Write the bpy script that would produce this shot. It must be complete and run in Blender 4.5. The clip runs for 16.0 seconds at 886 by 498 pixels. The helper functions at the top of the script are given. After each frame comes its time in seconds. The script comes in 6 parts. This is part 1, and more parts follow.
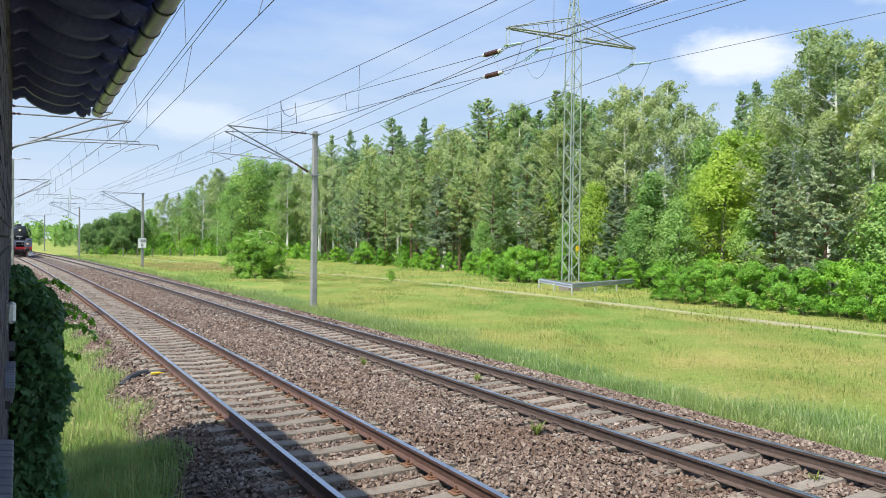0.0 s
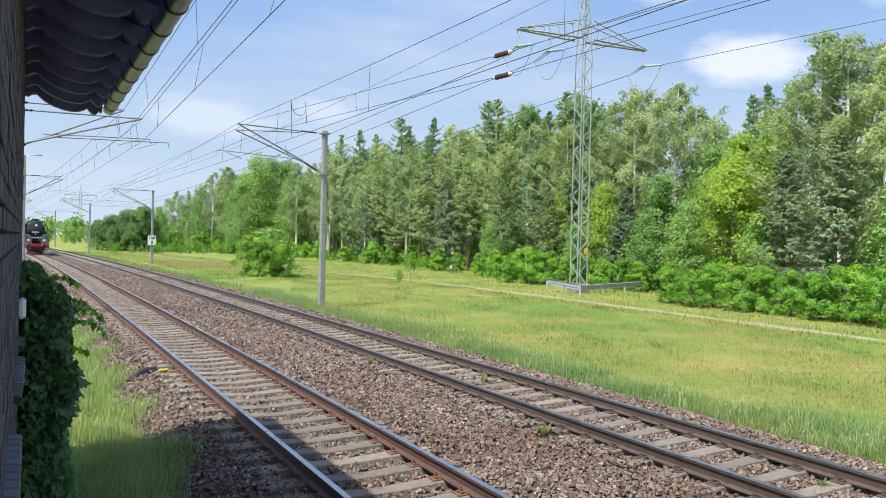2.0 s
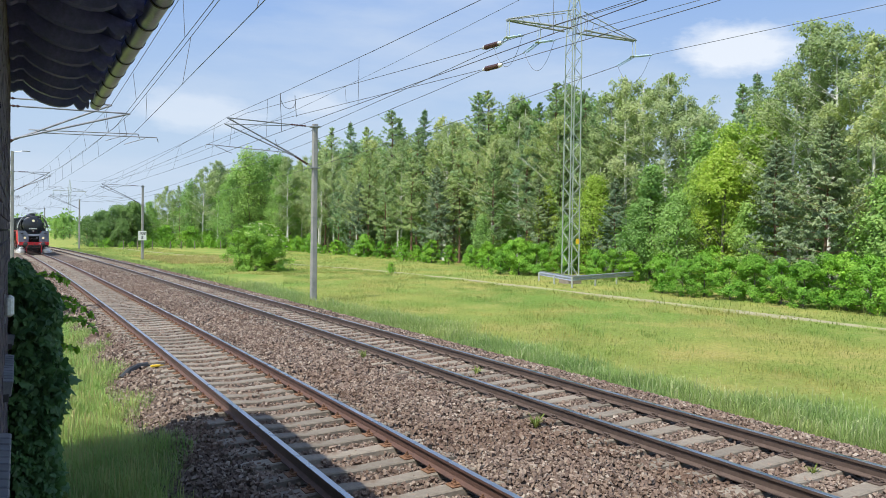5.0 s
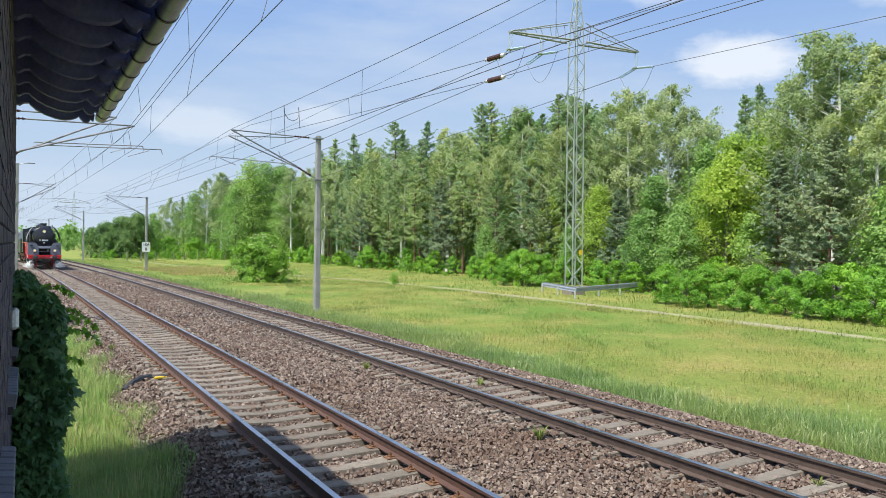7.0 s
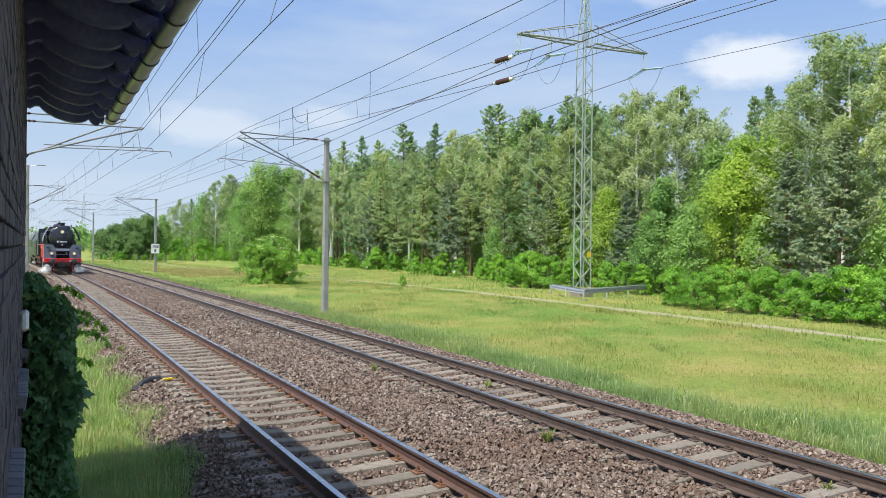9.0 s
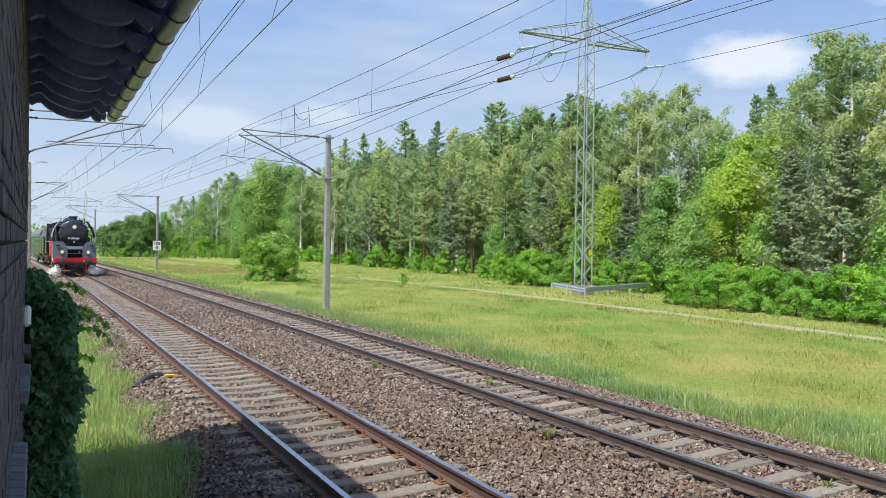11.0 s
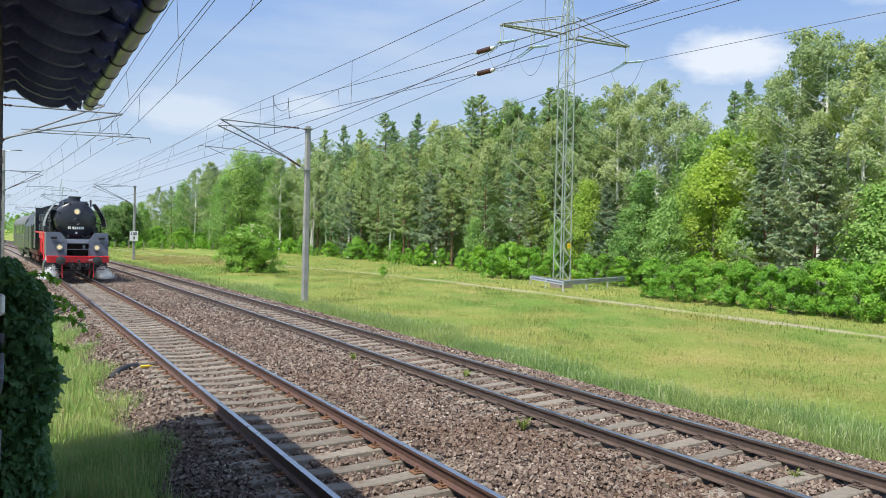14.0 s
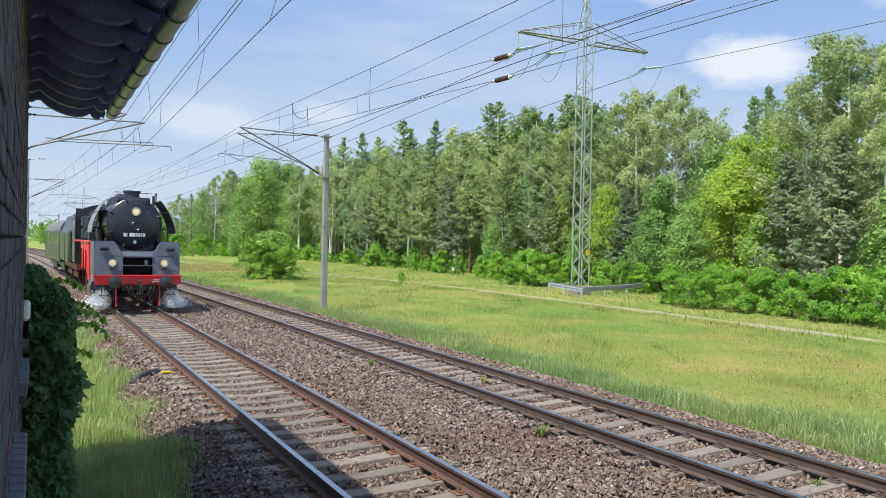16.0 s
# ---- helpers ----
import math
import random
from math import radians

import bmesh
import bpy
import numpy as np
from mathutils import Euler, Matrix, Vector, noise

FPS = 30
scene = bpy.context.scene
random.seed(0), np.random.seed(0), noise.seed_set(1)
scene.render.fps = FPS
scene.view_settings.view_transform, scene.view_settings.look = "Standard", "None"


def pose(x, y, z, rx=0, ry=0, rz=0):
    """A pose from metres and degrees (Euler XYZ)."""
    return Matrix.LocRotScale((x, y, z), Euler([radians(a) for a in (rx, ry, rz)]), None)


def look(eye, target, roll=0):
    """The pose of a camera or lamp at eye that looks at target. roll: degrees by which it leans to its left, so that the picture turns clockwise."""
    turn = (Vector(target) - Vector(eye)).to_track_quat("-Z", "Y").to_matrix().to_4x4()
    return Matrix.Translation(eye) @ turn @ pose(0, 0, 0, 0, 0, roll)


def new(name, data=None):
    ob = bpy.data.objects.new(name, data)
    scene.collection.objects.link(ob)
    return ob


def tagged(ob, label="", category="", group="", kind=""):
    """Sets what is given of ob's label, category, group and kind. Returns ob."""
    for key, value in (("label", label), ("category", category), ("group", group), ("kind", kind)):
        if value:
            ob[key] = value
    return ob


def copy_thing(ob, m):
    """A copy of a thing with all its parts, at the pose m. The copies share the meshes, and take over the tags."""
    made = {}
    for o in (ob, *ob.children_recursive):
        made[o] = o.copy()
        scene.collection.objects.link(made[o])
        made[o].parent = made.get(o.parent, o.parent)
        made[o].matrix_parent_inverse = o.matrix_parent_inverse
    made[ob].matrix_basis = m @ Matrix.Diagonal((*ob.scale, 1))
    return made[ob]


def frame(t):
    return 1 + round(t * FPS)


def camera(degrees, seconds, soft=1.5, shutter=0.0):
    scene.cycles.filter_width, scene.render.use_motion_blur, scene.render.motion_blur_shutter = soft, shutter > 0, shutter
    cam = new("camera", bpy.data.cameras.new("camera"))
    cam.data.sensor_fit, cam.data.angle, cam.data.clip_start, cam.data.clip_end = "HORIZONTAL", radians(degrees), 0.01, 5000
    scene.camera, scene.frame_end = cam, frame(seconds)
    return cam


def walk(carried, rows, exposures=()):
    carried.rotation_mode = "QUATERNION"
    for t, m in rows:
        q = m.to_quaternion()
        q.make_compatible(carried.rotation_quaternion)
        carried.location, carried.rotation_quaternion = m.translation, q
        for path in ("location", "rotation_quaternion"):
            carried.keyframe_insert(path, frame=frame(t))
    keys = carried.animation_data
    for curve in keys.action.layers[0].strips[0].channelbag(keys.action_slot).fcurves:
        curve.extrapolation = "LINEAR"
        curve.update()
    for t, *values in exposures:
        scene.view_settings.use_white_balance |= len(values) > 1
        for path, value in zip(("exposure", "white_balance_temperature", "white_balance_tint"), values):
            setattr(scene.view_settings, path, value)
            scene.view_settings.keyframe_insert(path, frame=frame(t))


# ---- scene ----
HFOV = 60.62
cam = camera(HFOV, 16.0, soft=0.5)


def eye(x, y, z, head, tilt, lean):
    """Heading to the right of the track, tilt up and lean, in degrees."""
    return pose(x, y, z, 0, 0, -head) @ pose(0, 0, 0, 90 + tilt) @ pose(0, 0, 0, 0, 0, lean)


walk(cam, [
    (0.0, eye(-0.008, 0.017, 2.625, 29.27, -0.48, 0.72)),
    (0.5, eye(-0.012, 0.010, 2.628, 29.23, -0.47, 0.88)),
    (1.0, eye(-0.009, 0.005, 2.626, 29.02, -0.42, 0.92)),
    (1.5, eye(-0.006, 0.001, 2.627, 28.75, -0.40, 1.14)),
    (2.0, eye(-0.007, 0.007, 2.629, 28.64, -0.46, 1.37)),
    (2.5, eye(0.010, 0.003, 2.631, 28.78, -0.69, 1.27)),
    (3.0, eye(0.021, 0.005, 2.633, 29.01, -0.92, 1.00)),
    (3.5, eye(0.012, 0.001, 2.637, 29.15, -1.15, 0.84)),
    (4.0, eye(0.006, 0.004, 2.632, 29.19, -1.27, 0.80)),
    (6.5, eye(0.008, 0.010, 2.640, 29.33, -0.38, 0.65)),
    (7.0, eye(0.000, -0.000, 2.642, 29.01, -0.21, 0.68)),
    (7.5, eye(0.003, 0.009, 2.641, 28.72, -0.08, 0.65)),
    (8.0, eye(0.004, 0.002, 2.650, 28.63, -0.08, 0.70)),
    (8.5, eye(-0.001, 0.007, 2.648, 28.55, -0.08, 0.71)),
    (9.0, eye(0.002, -0.004, 2.648, 28.40, -0.09, 0.71)),
    (11.5, eye(-0.002, -0.017, 2.641, 28.30, -0.35, 0.88)),
    (12.0, eye(-0.008, -0.015, 2.651, 28.44, -0.44, 0.95)),
    (12.5, eye(-0.004, -0.032, 2.649, 28.66, -0.56, 0.91)),
    (13.0, eye(0.003, -0.047, 2.634, 29.21, -0.82, 0.90)),
    (13.5, eye(0.014, -0.074, 2.632, 29.77, -0.95, 1.00)),
    (14.0, eye(-0.000, -0.089, 2.634, 29.81, -0.78, 1.29)),
    (14.5, eye(-0.009, -0.103, 2.632, 29.51, -0.52, 1.53)),
    (15.0, eye(-0.028, -0.133, 2.641, 29.06, -0.28, 1.73)),
    (15.5, eye(-0.019, -0.125, 2.639, 28.64, -0.21, 1.66)),
    (16.0, eye(-0.012, -0.113, 2.633, 28.44, -0.30, 1.22)),
], [(0.0, 0.82), (1.5, 0.78), (3.0, 0.72), (6.5, 0.68), (16.0, 0.68)])

# ---- light ----
SUN_WAY = Vector((2.45, 0.86, -4.52)).normalized()
sun = new("sun", bpy.data.lights.new("sun", "SUN"))
sun.data.energy, sun.data.angle, sun.data.color = 3.8, radians(0.6), (1.0, 0.95, 0.86)
sun.matrix_world = look((0, 0, 60), Vector((0, 0, 60)) + SUN_WAY)
world = bpy.data.worlds.new("sky")
scene.world = world
world.use_nodes = True
sky = world.node_tree.nodes.new("ShaderNodeTexSky")
sky.sky_type, sky.sun_disc = "NISHITA", False
sky.sun_elevation, sky.sun_rotation = math.asin(-SUN_WAY.z), math.atan2(-SUN_WAY.x, -SUN_WAY.y)
world.node_tree.links.new(sky.outputs[0], world.node_tree.nodes["Background"].inputs[0])
world.node_tree.nodes["Background"].inputs[1].default_value = 0.15

# ---- materials ----


class Nodes:
    def __init__(self, name):
        self.m = bpy.data.materials.new(name)
        self.m.use_nodes = True
        self.t = self.m.node_tree
        self.b = self.t.nodes["Principled BSDF"]
        self.out = self.t.nodes["Material Output"]
        self.co = self.add("ShaderNodeTexCoord").outputs["Object"]

    def add(self, kind, **props):
        n = self.t.nodes.new(kind)
        for k, v in props.items():
            n.inputs[k].default_value = v
        return n

    def link(self, a, b):
        self.t.links.new(a, b)

    def noise(self, scale, detail=4.0, rough=0.6, co=None):
        n = self.add("ShaderNodeTexNoise", Scale=scale, Detail=detail, Roughness=rough)
        self.link(co or self.co, n.inputs["Vector"])
        return n.outputs[0]

    def ramp(self, fac, stops):
        n = self.add("ShaderNodeValToRGB")
        e = n.color_ramp.elements
        while len(e) < len(stops):
            e.new(0.5)
        for i, (p, c) in enumerate(stops):
            e[i].position = p
            e[i].color = (*c, 1) if len(c) == 3 else c
        self.link(fac, n.inputs[0])
        return n.outputs[0]

    def mix(self, fac, a, b, mode="MIX"):
        n = self.t.nodes.new("ShaderNodeMix")
        n.data_type, n.blend_type = "RGBA", mode
        for v, s in ((fac, n.inputs[0]), (a, n.inputs[6]), (b, n.inputs[7])):
            if isinstance(v, (int, float)):
                s.default_value = v
            elif isinstance(v, tuple):
                s.default_value = (*v, 1)
            else:
                self.link(v, s)
        return n.outputs[2]

    def bump(self, height, strength, dist):
        n = self.add("ShaderNodeBump", Strength=strength, Distance=dist)
        self.link(height, n.inputs["Height"])
        self.link(n.outputs[0], self.b.inputs["Normal"])
        return n


def surface(name, a, b, scale=6.0, rough=0.8, metal=0.0, fine=60.0, bump=0.3, dist=0.004, dirt=None, dirt_at=0.6, spec=0.5, random_piece=0.0):
    """Two colours mixed by coarse noise, fine grain on top, patches of dirt, relief."""
    n = Nodes(name)
    c = n.mix(n.ramp(n.noise(scale), [(0.3, (0, 0, 0)), (0.7, (1, 1, 1))]), a, b)
    g = n.noise(fine, 3.0)
    c = n.mix(0.55, c, n.ramp(g, [(0.25, (0.55, 0.55, 0.55)), (0.75, (1.3, 1.3, 1.3))]), "MULTIPLY")
    if dirt:
        c = n.mix(n.ramp(n.noise(scale * 0.45, 6.0, 0.7), [(dirt_at, (0, 0, 0)), (min(dirt_at + 0.18, 1), (1, 1, 1))]), c, dirt)
    if random_piece:
        r = n.add("ShaderNodeObjectInfo").outputs["Random"]
        c = n.mix(1.0, c, n.ramp(r, [(0, (1 - random_piece,) * 3), (1, (1 + random_piece,) * 3)]), "MULTIPLY")
    n.link(c, n.b.inputs["Base Color"])
    n.b.inputs["Metallic"].default_value = metal
    n.b.inputs["Specular IOR Level"].default_value = spec
    n.link(n.ramp(g, [(0.2, (max(rough - 0.12, 0.03),) * 3), (0.8, (min(rough + 0.12, 1),) * 3)]), n.b.inputs["Roughness"])
    n.bump(g, bump, dist)
    return n.m


def foliage(name, dark, light, tint, through_light=0.35, size=0.35, gloss=0.5):
    """Leaves: each its own shade, drifts of colour through the crown, light passing through."""
    n = Nodes(name)
    leaf = n.add("ShaderNodeNewGeometry").outputs["Random Per Island"]
    c = n.mix(leaf, dark, light)
    c = n.mix(n.ramp(n.noise(size, 3.0), [(0.4, (0, 0, 0)), (0.68, (1, 1, 1))]), c, tint)
    r = n.add("ShaderNodeObjectInfo").outputs["Random"]
    c = n.mix(1.0, c, n.ramp(r, [(0, (0.78, 0.85, 0.8)), (0.5, (1.0, 1.0, 1.0)), (1, (1.22, 1.12, 0.95))]), "MULTIPLY")
    n.link(c, n.b.inputs["Base Color"])
    n.b.inputs["Roughness"].default_value = gloss
    n.b.inputs["Specular IOR Level"].default_value = 0.3
    tr = n.add("ShaderNodeBsdfTranslucent")
    n.link(n.mix(1.0, c, (1.05, 1.2, 0.7), "MULTIPLY"), tr.inputs[0])
    mx = n.add("ShaderNodeMixShader", Fac=through_light)
    n.link(n.b.outputs[0], mx.inputs[1])
    n.link(tr.outputs[0], mx.inputs[2])
    n.link(mx.outputs[0], n.out.inputs[0])
    return n.m


def stones(name, cols):
    n = Nodes(name)
    leaf = n.add("ShaderNodeNewGeometry").outputs["Random Per Island"]
    c = n.ramp(leaf, cols)
    c = n.mix(0.5, c, n.ramp(n.noise(90.0), [(0.3, (0.6, 0.6, 0.6)), (0.7, (1.35, 1.35, 1.35))]), "MULTIPLY")
    c = n.mix(n.ramp(n.noise(0.5, 3.0), [(0.45, (0, 0, 0)), (0.75, (0.65, 0.65, 0.65))]), c, (0.11, 0.06, 0.035))
    n.link(c, n.b.inputs["Base Color"])
    n.b.inputs["Roughness"].default_value = 0.88
    n.bump(n.noise(140.0), 0.4, 0.003)
    return n.m


BALLAST_COLS = [(0.0, (0.09, 0.064, 0.05)), (0.35, (0.155, 0.109, 0.085)), (0.7, (0.215, 0.162, 0.127)), (0.9, (0.27, 0.217, 0.172)), (1.0, (0.345, 0.297, 0.245))]
M_STONE = stones("ballast stone", BALLAST_COLS)


def ballast_bed():
    """The bed under the loose stones: cells of stone colour with dark joints."""
    n = Nodes("ballast bed")
    v = n.add("ShaderNodeTexVoronoi", Scale=17.0, Randomness=1.0)
    n.link(n.co, v.inputs["Vector"])
    sep = n.add("ShaderNodeSeparateColor")
    n.link(v.outputs["Color"], sep.inputs[0])
    c = n.ramp(sep.outputs[0], BALLAST_COLS)
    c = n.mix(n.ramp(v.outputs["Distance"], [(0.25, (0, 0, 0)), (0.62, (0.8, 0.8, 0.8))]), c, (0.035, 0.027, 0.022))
    c = n.mix(n.ramp(n.noise(0.5, 3.0), [(0.45, (0, 0, 0)), (0.75, (0.5, 0.5, 0.5))]), c, (0.11, 0.06, 0.035))
    n.link(c, n.b.inputs["Base Color"])
    n.b.inputs["Roughness"].default_value = 0.9
    inv = n.add("ShaderNodeInvert")
    n.link(v.outputs["Distance"], inv.inputs["Color"])
    n.bump(inv.outputs[0], 1.0, 0.04)
    return n.m


def meadow(name):
    n = Nodes(name)
    c = n.mix(n.ramp(n.noise(0.11, 5.0, 0.65), [(0.38, (0, 0, 0)), (0.62, (1, 1, 1))]), (0.16, 0.25, 0.05), (0.29, 0.3, 0.08))
    c = n.mix(n.ramp(n.noise(0.45, 5.0, 0.7), [(0.5, (0, 0, 0)), (0.7, (0.8, 0.8, 0.8))]), c, (0.38, 0.32, 0.12))
    c = n.mix(0.6, c, n.ramp(n.noise(9.0, 4.0, 0.75), [(0.3, (0.45, 0.5, 0.45)), (0.72, (1.4, 1.4, 1.35))]), "MULTIPLY")
    n.link(c, n.b.inputs["Base Color"])
    n.b.inputs["Roughness"].default_value = 0.9
    n.b.inputs["Specular IOR Level"].default_value = 0.15
    n.bump(n.noise(7.0, 5.0, 0.8), 0.8, 0.12)
    return n.m


def blades(name, a, b, c, through_light=0.3):
    """Grass blades: each its own green, straw here and there in drifts."""
    n = Nodes(name)
    leaf = n.add("ShaderNodeNewGeometry").outputs["Random Per Island"]
    col = n.mix(leaf, a, b)
    col = n.mix(n.ramp(n.noise(0.22, 4.0), [(0.41, (0, 0, 0)), (0.6, (0.8, 0.8, 0.8))]), col, c)
    col = n.mix(1.0, col, n.ramp(n.noise(0.6, 5.0, 0.7), [(0.32, (0.6, 0.72, 0.62)), (0.55, (1.0, 1.0, 1.0)), (0.75, (1.15, 1.05, 0.95))]), "MULTIPLY")
    n.link(col, n.b.inputs["Base Color"])
    n.b.inputs["Roughness"].default_value = 0.55
    n.b.inputs["Specular IOR Level"].default_value = 0.25
    tr = n.add("ShaderNodeBsdfTranslucent")
    n.link(col, tr.inputs[0])
    mx = n.add("ShaderNodeMixShader", Fac=through_light)
    n.link(n.b.outputs[0], mx.inputs[1])
    n.link(tr.outputs[0], mx.inputs[2])
    n.link(mx.outputs[0], n.out.inputs[0])
    return n.m


def shining(name, col, strength):
    n = Nodes(name)
    n.b.inputs["Base Color"].default_value = (*col, 1)
    n.b.inputs["Emission Color"].default_value = (*col, 1)
    n.b.inputs["Emission Strength"].default_value = strength
    n.b.inputs["Roughness"].default_value = 0.15
    return n.m


M_BED = ballast_bed()
M_MEADOW = meadow("meadow grass")
M_BLADE = blades("grass blades", (0.16, 0.255, 0.05), (0.28, 0.355, 0.09), (0.37, 0.335, 0.1), 0.4)
M_LUSH = blades("lush grass blades", (0.19, 0.33, 0.075), (0.36, 0.5, 0.15), (0.34, 0.44, 0.14))
M_VERGE = blades("verge grass blades", (0.17, 0.285, 0.08), (0.32, 0.44, 0.15), (0.32, 0.4, 0.12), 0.42)
M_STALK = blades("seeding grass", (0.28, 0.36, 0.1), (0.44, 0.45, 0.19), (0.42, 0.39, 0.17))
M_TUFT = blades("dark weed leaves", (0.13, 0.24, 0.055), (0.23, 0.35, 0.085), (0.26, 0.34, 0.09), 0.4)
M_SEED = blades("pale seed heads", (0.3, 0.38, 0.16), (0.45, 0.51, 0.26), (0.4, 0.43, 0.19))
M_STRAW = blades("pale straw", (0.44, 0.36, 0.15), (0.58, 0.48, 0.22), (0.52, 0.42, 0.19), 0.5)
M_PATH = surface("sandy path", (0.26, 0.235, 0.15), (0.33, 0.3, 0.2), 1.2, 0.95, fine=25.0, dirt=(0.24, 0.26, 0.09), dirt_at=0.42)
M_CONCRETE = surface("old concrete", (0.165, 0.143, 0.115), (0.24, 0.212, 0.17), 5.0, 0.9, fine=45.0, dirt=(0.12, 0.078, 0.05), dirt_at=0.54, random_piece=0.2)
M_MAST = surface("mast concrete", (0.22, 0.22, 0.21), (0.3, 0.295, 0.275), 2.0, 0.85, fine=40.0, dirt=(0.17, 0.165, 0.15))
M_RAIL_RUST = surface("rusty rail", (0.075, 0.043, 0.034), (0.115, 0.062, 0.047), 8.0, 0.7, fine=80.0, dirt=(0.11, 0.06, 0.045))
M_RAIL_DARK = surface("oily rail", (0.075, 0.052, 0.042), (0.11, 0.08, 0.065), 8.0, 0.6, fine=80.0, dirt=(0.05, 0.04, 0.036))
M_RAIL_TOP = surface("polished rail top", (0.5, 0.5, 0.52), (0.62, 0.62, 0.64), 0.4, 0.3, 1.0, fine=1.2, bump=0.0, dirt=(0.36, 0.31, 0.28), dirt_at=0.6)
M_RUST = surface("rusted iron", (0.12, 0.062, 0.035), (0.2, 0.1, 0.05), 20.0, 0.85, fine=90.0)
M_STEEL = surface("galvanised steel", (0.5, 0.53, 0.5), (0.62, 0.64, 0.6), 3.0, 0.5, 0.35, fine=30.0, bump=0.1)
M_PYLON = surface("pale green painted steel", (0.29, 0.34, 0.3), (0.38, 0.43, 0.37), 1.5, 0.6, 0.0, fine=30.0, bump=0.1, dirt=(0.36, 0.4, 0.33), dirt_at=0.62)
# same paint as the pylon, darkened for the shade under the arm
M_ARM = surface("lattice steel with shade in its grey", (0.2, 0.22, 0.21), (0.3, 0.32, 0.3), 1.5, 0.6, 0.0, fine=30.0, bump=0.1)
M_TUBE = surface("grey tube steel", (0.21, 0.22, 0.24), (0.3, 0.31, 0.33), 4.0, 0.5, 0.5, fine=30.0, bump=0.1)
M_WIRE = surface("weathered wire", (0.07, 0.07, 0.075), (0.1, 0.1, 0.1), 0.6, 0.6, 0.0, fine=1.5, bump=0.0)
M_INSUL = surface("brown porcelain", (0.05, 0.022, 0.018), (0.08, 0.035, 0.028), 8.0, 0.22, bump=0.0)
M_INSUL_BLUE = surface("glass insulator", (0.3, 0.42, 0.55), (0.42, 0.55, 0.68), 8.0, 0.2, bump=0.0)
M_WHITE = surface("white sign paint", (0.74, 0.74, 0.72), (0.8, 0.8, 0.78), 4.0, 0.5, bump=0.05)
M_INK = surface("black lettering", (0.02, 0.02, 0.02), (0.03, 0.03, 0.03), 4.0, 0.6, bump=0.0)
M_YELLOW = surface("yellow paint", (0.7, 0.45, 0.02), (0.75, 0.52, 0.03), 9.0, 0.5, bump=0.05)
M_RUBBER = surface("black plastic hose", (0.02, 0.022, 0.025), (0.035, 0.037, 0.04), 9.0, 0.5, bump=0.1)
M_BRICK = surface("dark clinker brick", (0.06, 0.05, 0.062), (0.125, 0.1, 0.115), 9.0, 0.85, fine=70.0, bump=0.6, random_piece=0.3)
M_MORTAR = surface("grey mortar", (0.035, 0.032, 0.033), (0.06, 0.055, 0.055), 6.0, 0.95, fine=60.0, bump=0.5)
M_SILL = surface("glazed sill brick", (0.1, 0.1, 0.115), (0.16, 0.16, 0.18), 9.0, 0.6, fine=60.0, bump=0.3, random_piece=0.2)
M_EAVE = surface("blue black eave paint", (0.08, 0.1, 0.28), (0.125, 0.15, 0.38), 2.0, 0.75, fine=30.0, bump=0.4)
M_RAFTER = surface("weathered rafter paint", (0.13, 0.145, 0.33), (0.22, 0.235, 0.47), 3.0, 0.8, fine=30.0, bump=0.4)
M_ROOF = surface("dark roof tile", (0.1, 0.05, 0.04), (0.16, 0.08, 0.06), 3.0, 0.85, fine=30.0)
M_ZINC = surface("weathered zinc gutter", (0.34, 0.37, 0.5), (0.44, 0.47, 0.6), 2.5, 0.38, 0.4, fine=40.0, bump=0.1, dirt=(0.2, 0.19, 0.18))
M_BARK_PINE = surface("pine bark", (0.14, 0.085, 0.055), (0.25, 0.145, 0.09), 3.0, 0.95, fine=25.0, bump=0.8, dist=0.02)
M_BARK_BIRCH = surface("birch bark", (0.62, 0.6, 0.55), (0.75, 0.73, 0.68), 3.0, 0.8, fine=12.0, dirt=(0.06, 0.055, 0.05), dirt_at=0.57)
M_BARK = surface("grey bark", (0.1, 0.085, 0.065), (0.18, 0.155, 0.12), 3.0, 0.95, fine=25.0, bump=0.8, dist=0.02)
M_PINE = foliage("pine needles", (0.21, 0.31, 0.155), (0.36, 0.475, 0.24), (0.4, 0.49, 0.255), 0.42)
M_PINE_DARK = foliage("dark pine needles", (0.15, 0.25, 0.11), (0.26, 0.38, 0.17), (0.31, 0.42, 0.19), 0.38)
M_PINE_GREY = foliage("grey green pine needles", (0.2, 0.295, 0.15), (0.34, 0.455, 0.235), (0.37, 0.46, 0.245), 0.42)
M_PINE_BLUE = foliage("bluish green pine needles", (0.17, 0.28, 0.17), (0.3, 0.42, 0.25), (0.34, 0.44, 0.26), 0.42)
M_PINE_YOUNG = foliage("blue grey young pine needles", (0.13, 0.205, 0.135), (0.235, 0.32, 0.205), (0.28, 0.345, 0.215), 0.35)
M_BIRCH = foliage("birch leaves", (0.23, 0.3, 0.135), (0.38, 0.46, 0.22), (0.4, 0.455, 0.235), 0.42)
M_BROAD = foliage("broad leaves", (0.14, 0.26, 0.07), (0.3, 0.47, 0.14), (0.28, 0.43, 0.13), 0.4)
M_LIME = foliage("yellow green leaves", (0.23, 0.35, 0.06), (0.41, 0.54, 0.11), (0.38, 0.5, 0.1), 0.5)
M_SHRUB = foliage("shrub leaves", (0.090, 0.244, 0.026), (0.255, 0.488, 0.066), (0.285, 0.488, 0.058), 0.35)
M_ELDER = foliage("elder leaves", (0.09, 0.21, 0.03), (0.235, 0.43, 0.07), (0.29, 0.49, 0.07), 0.35)
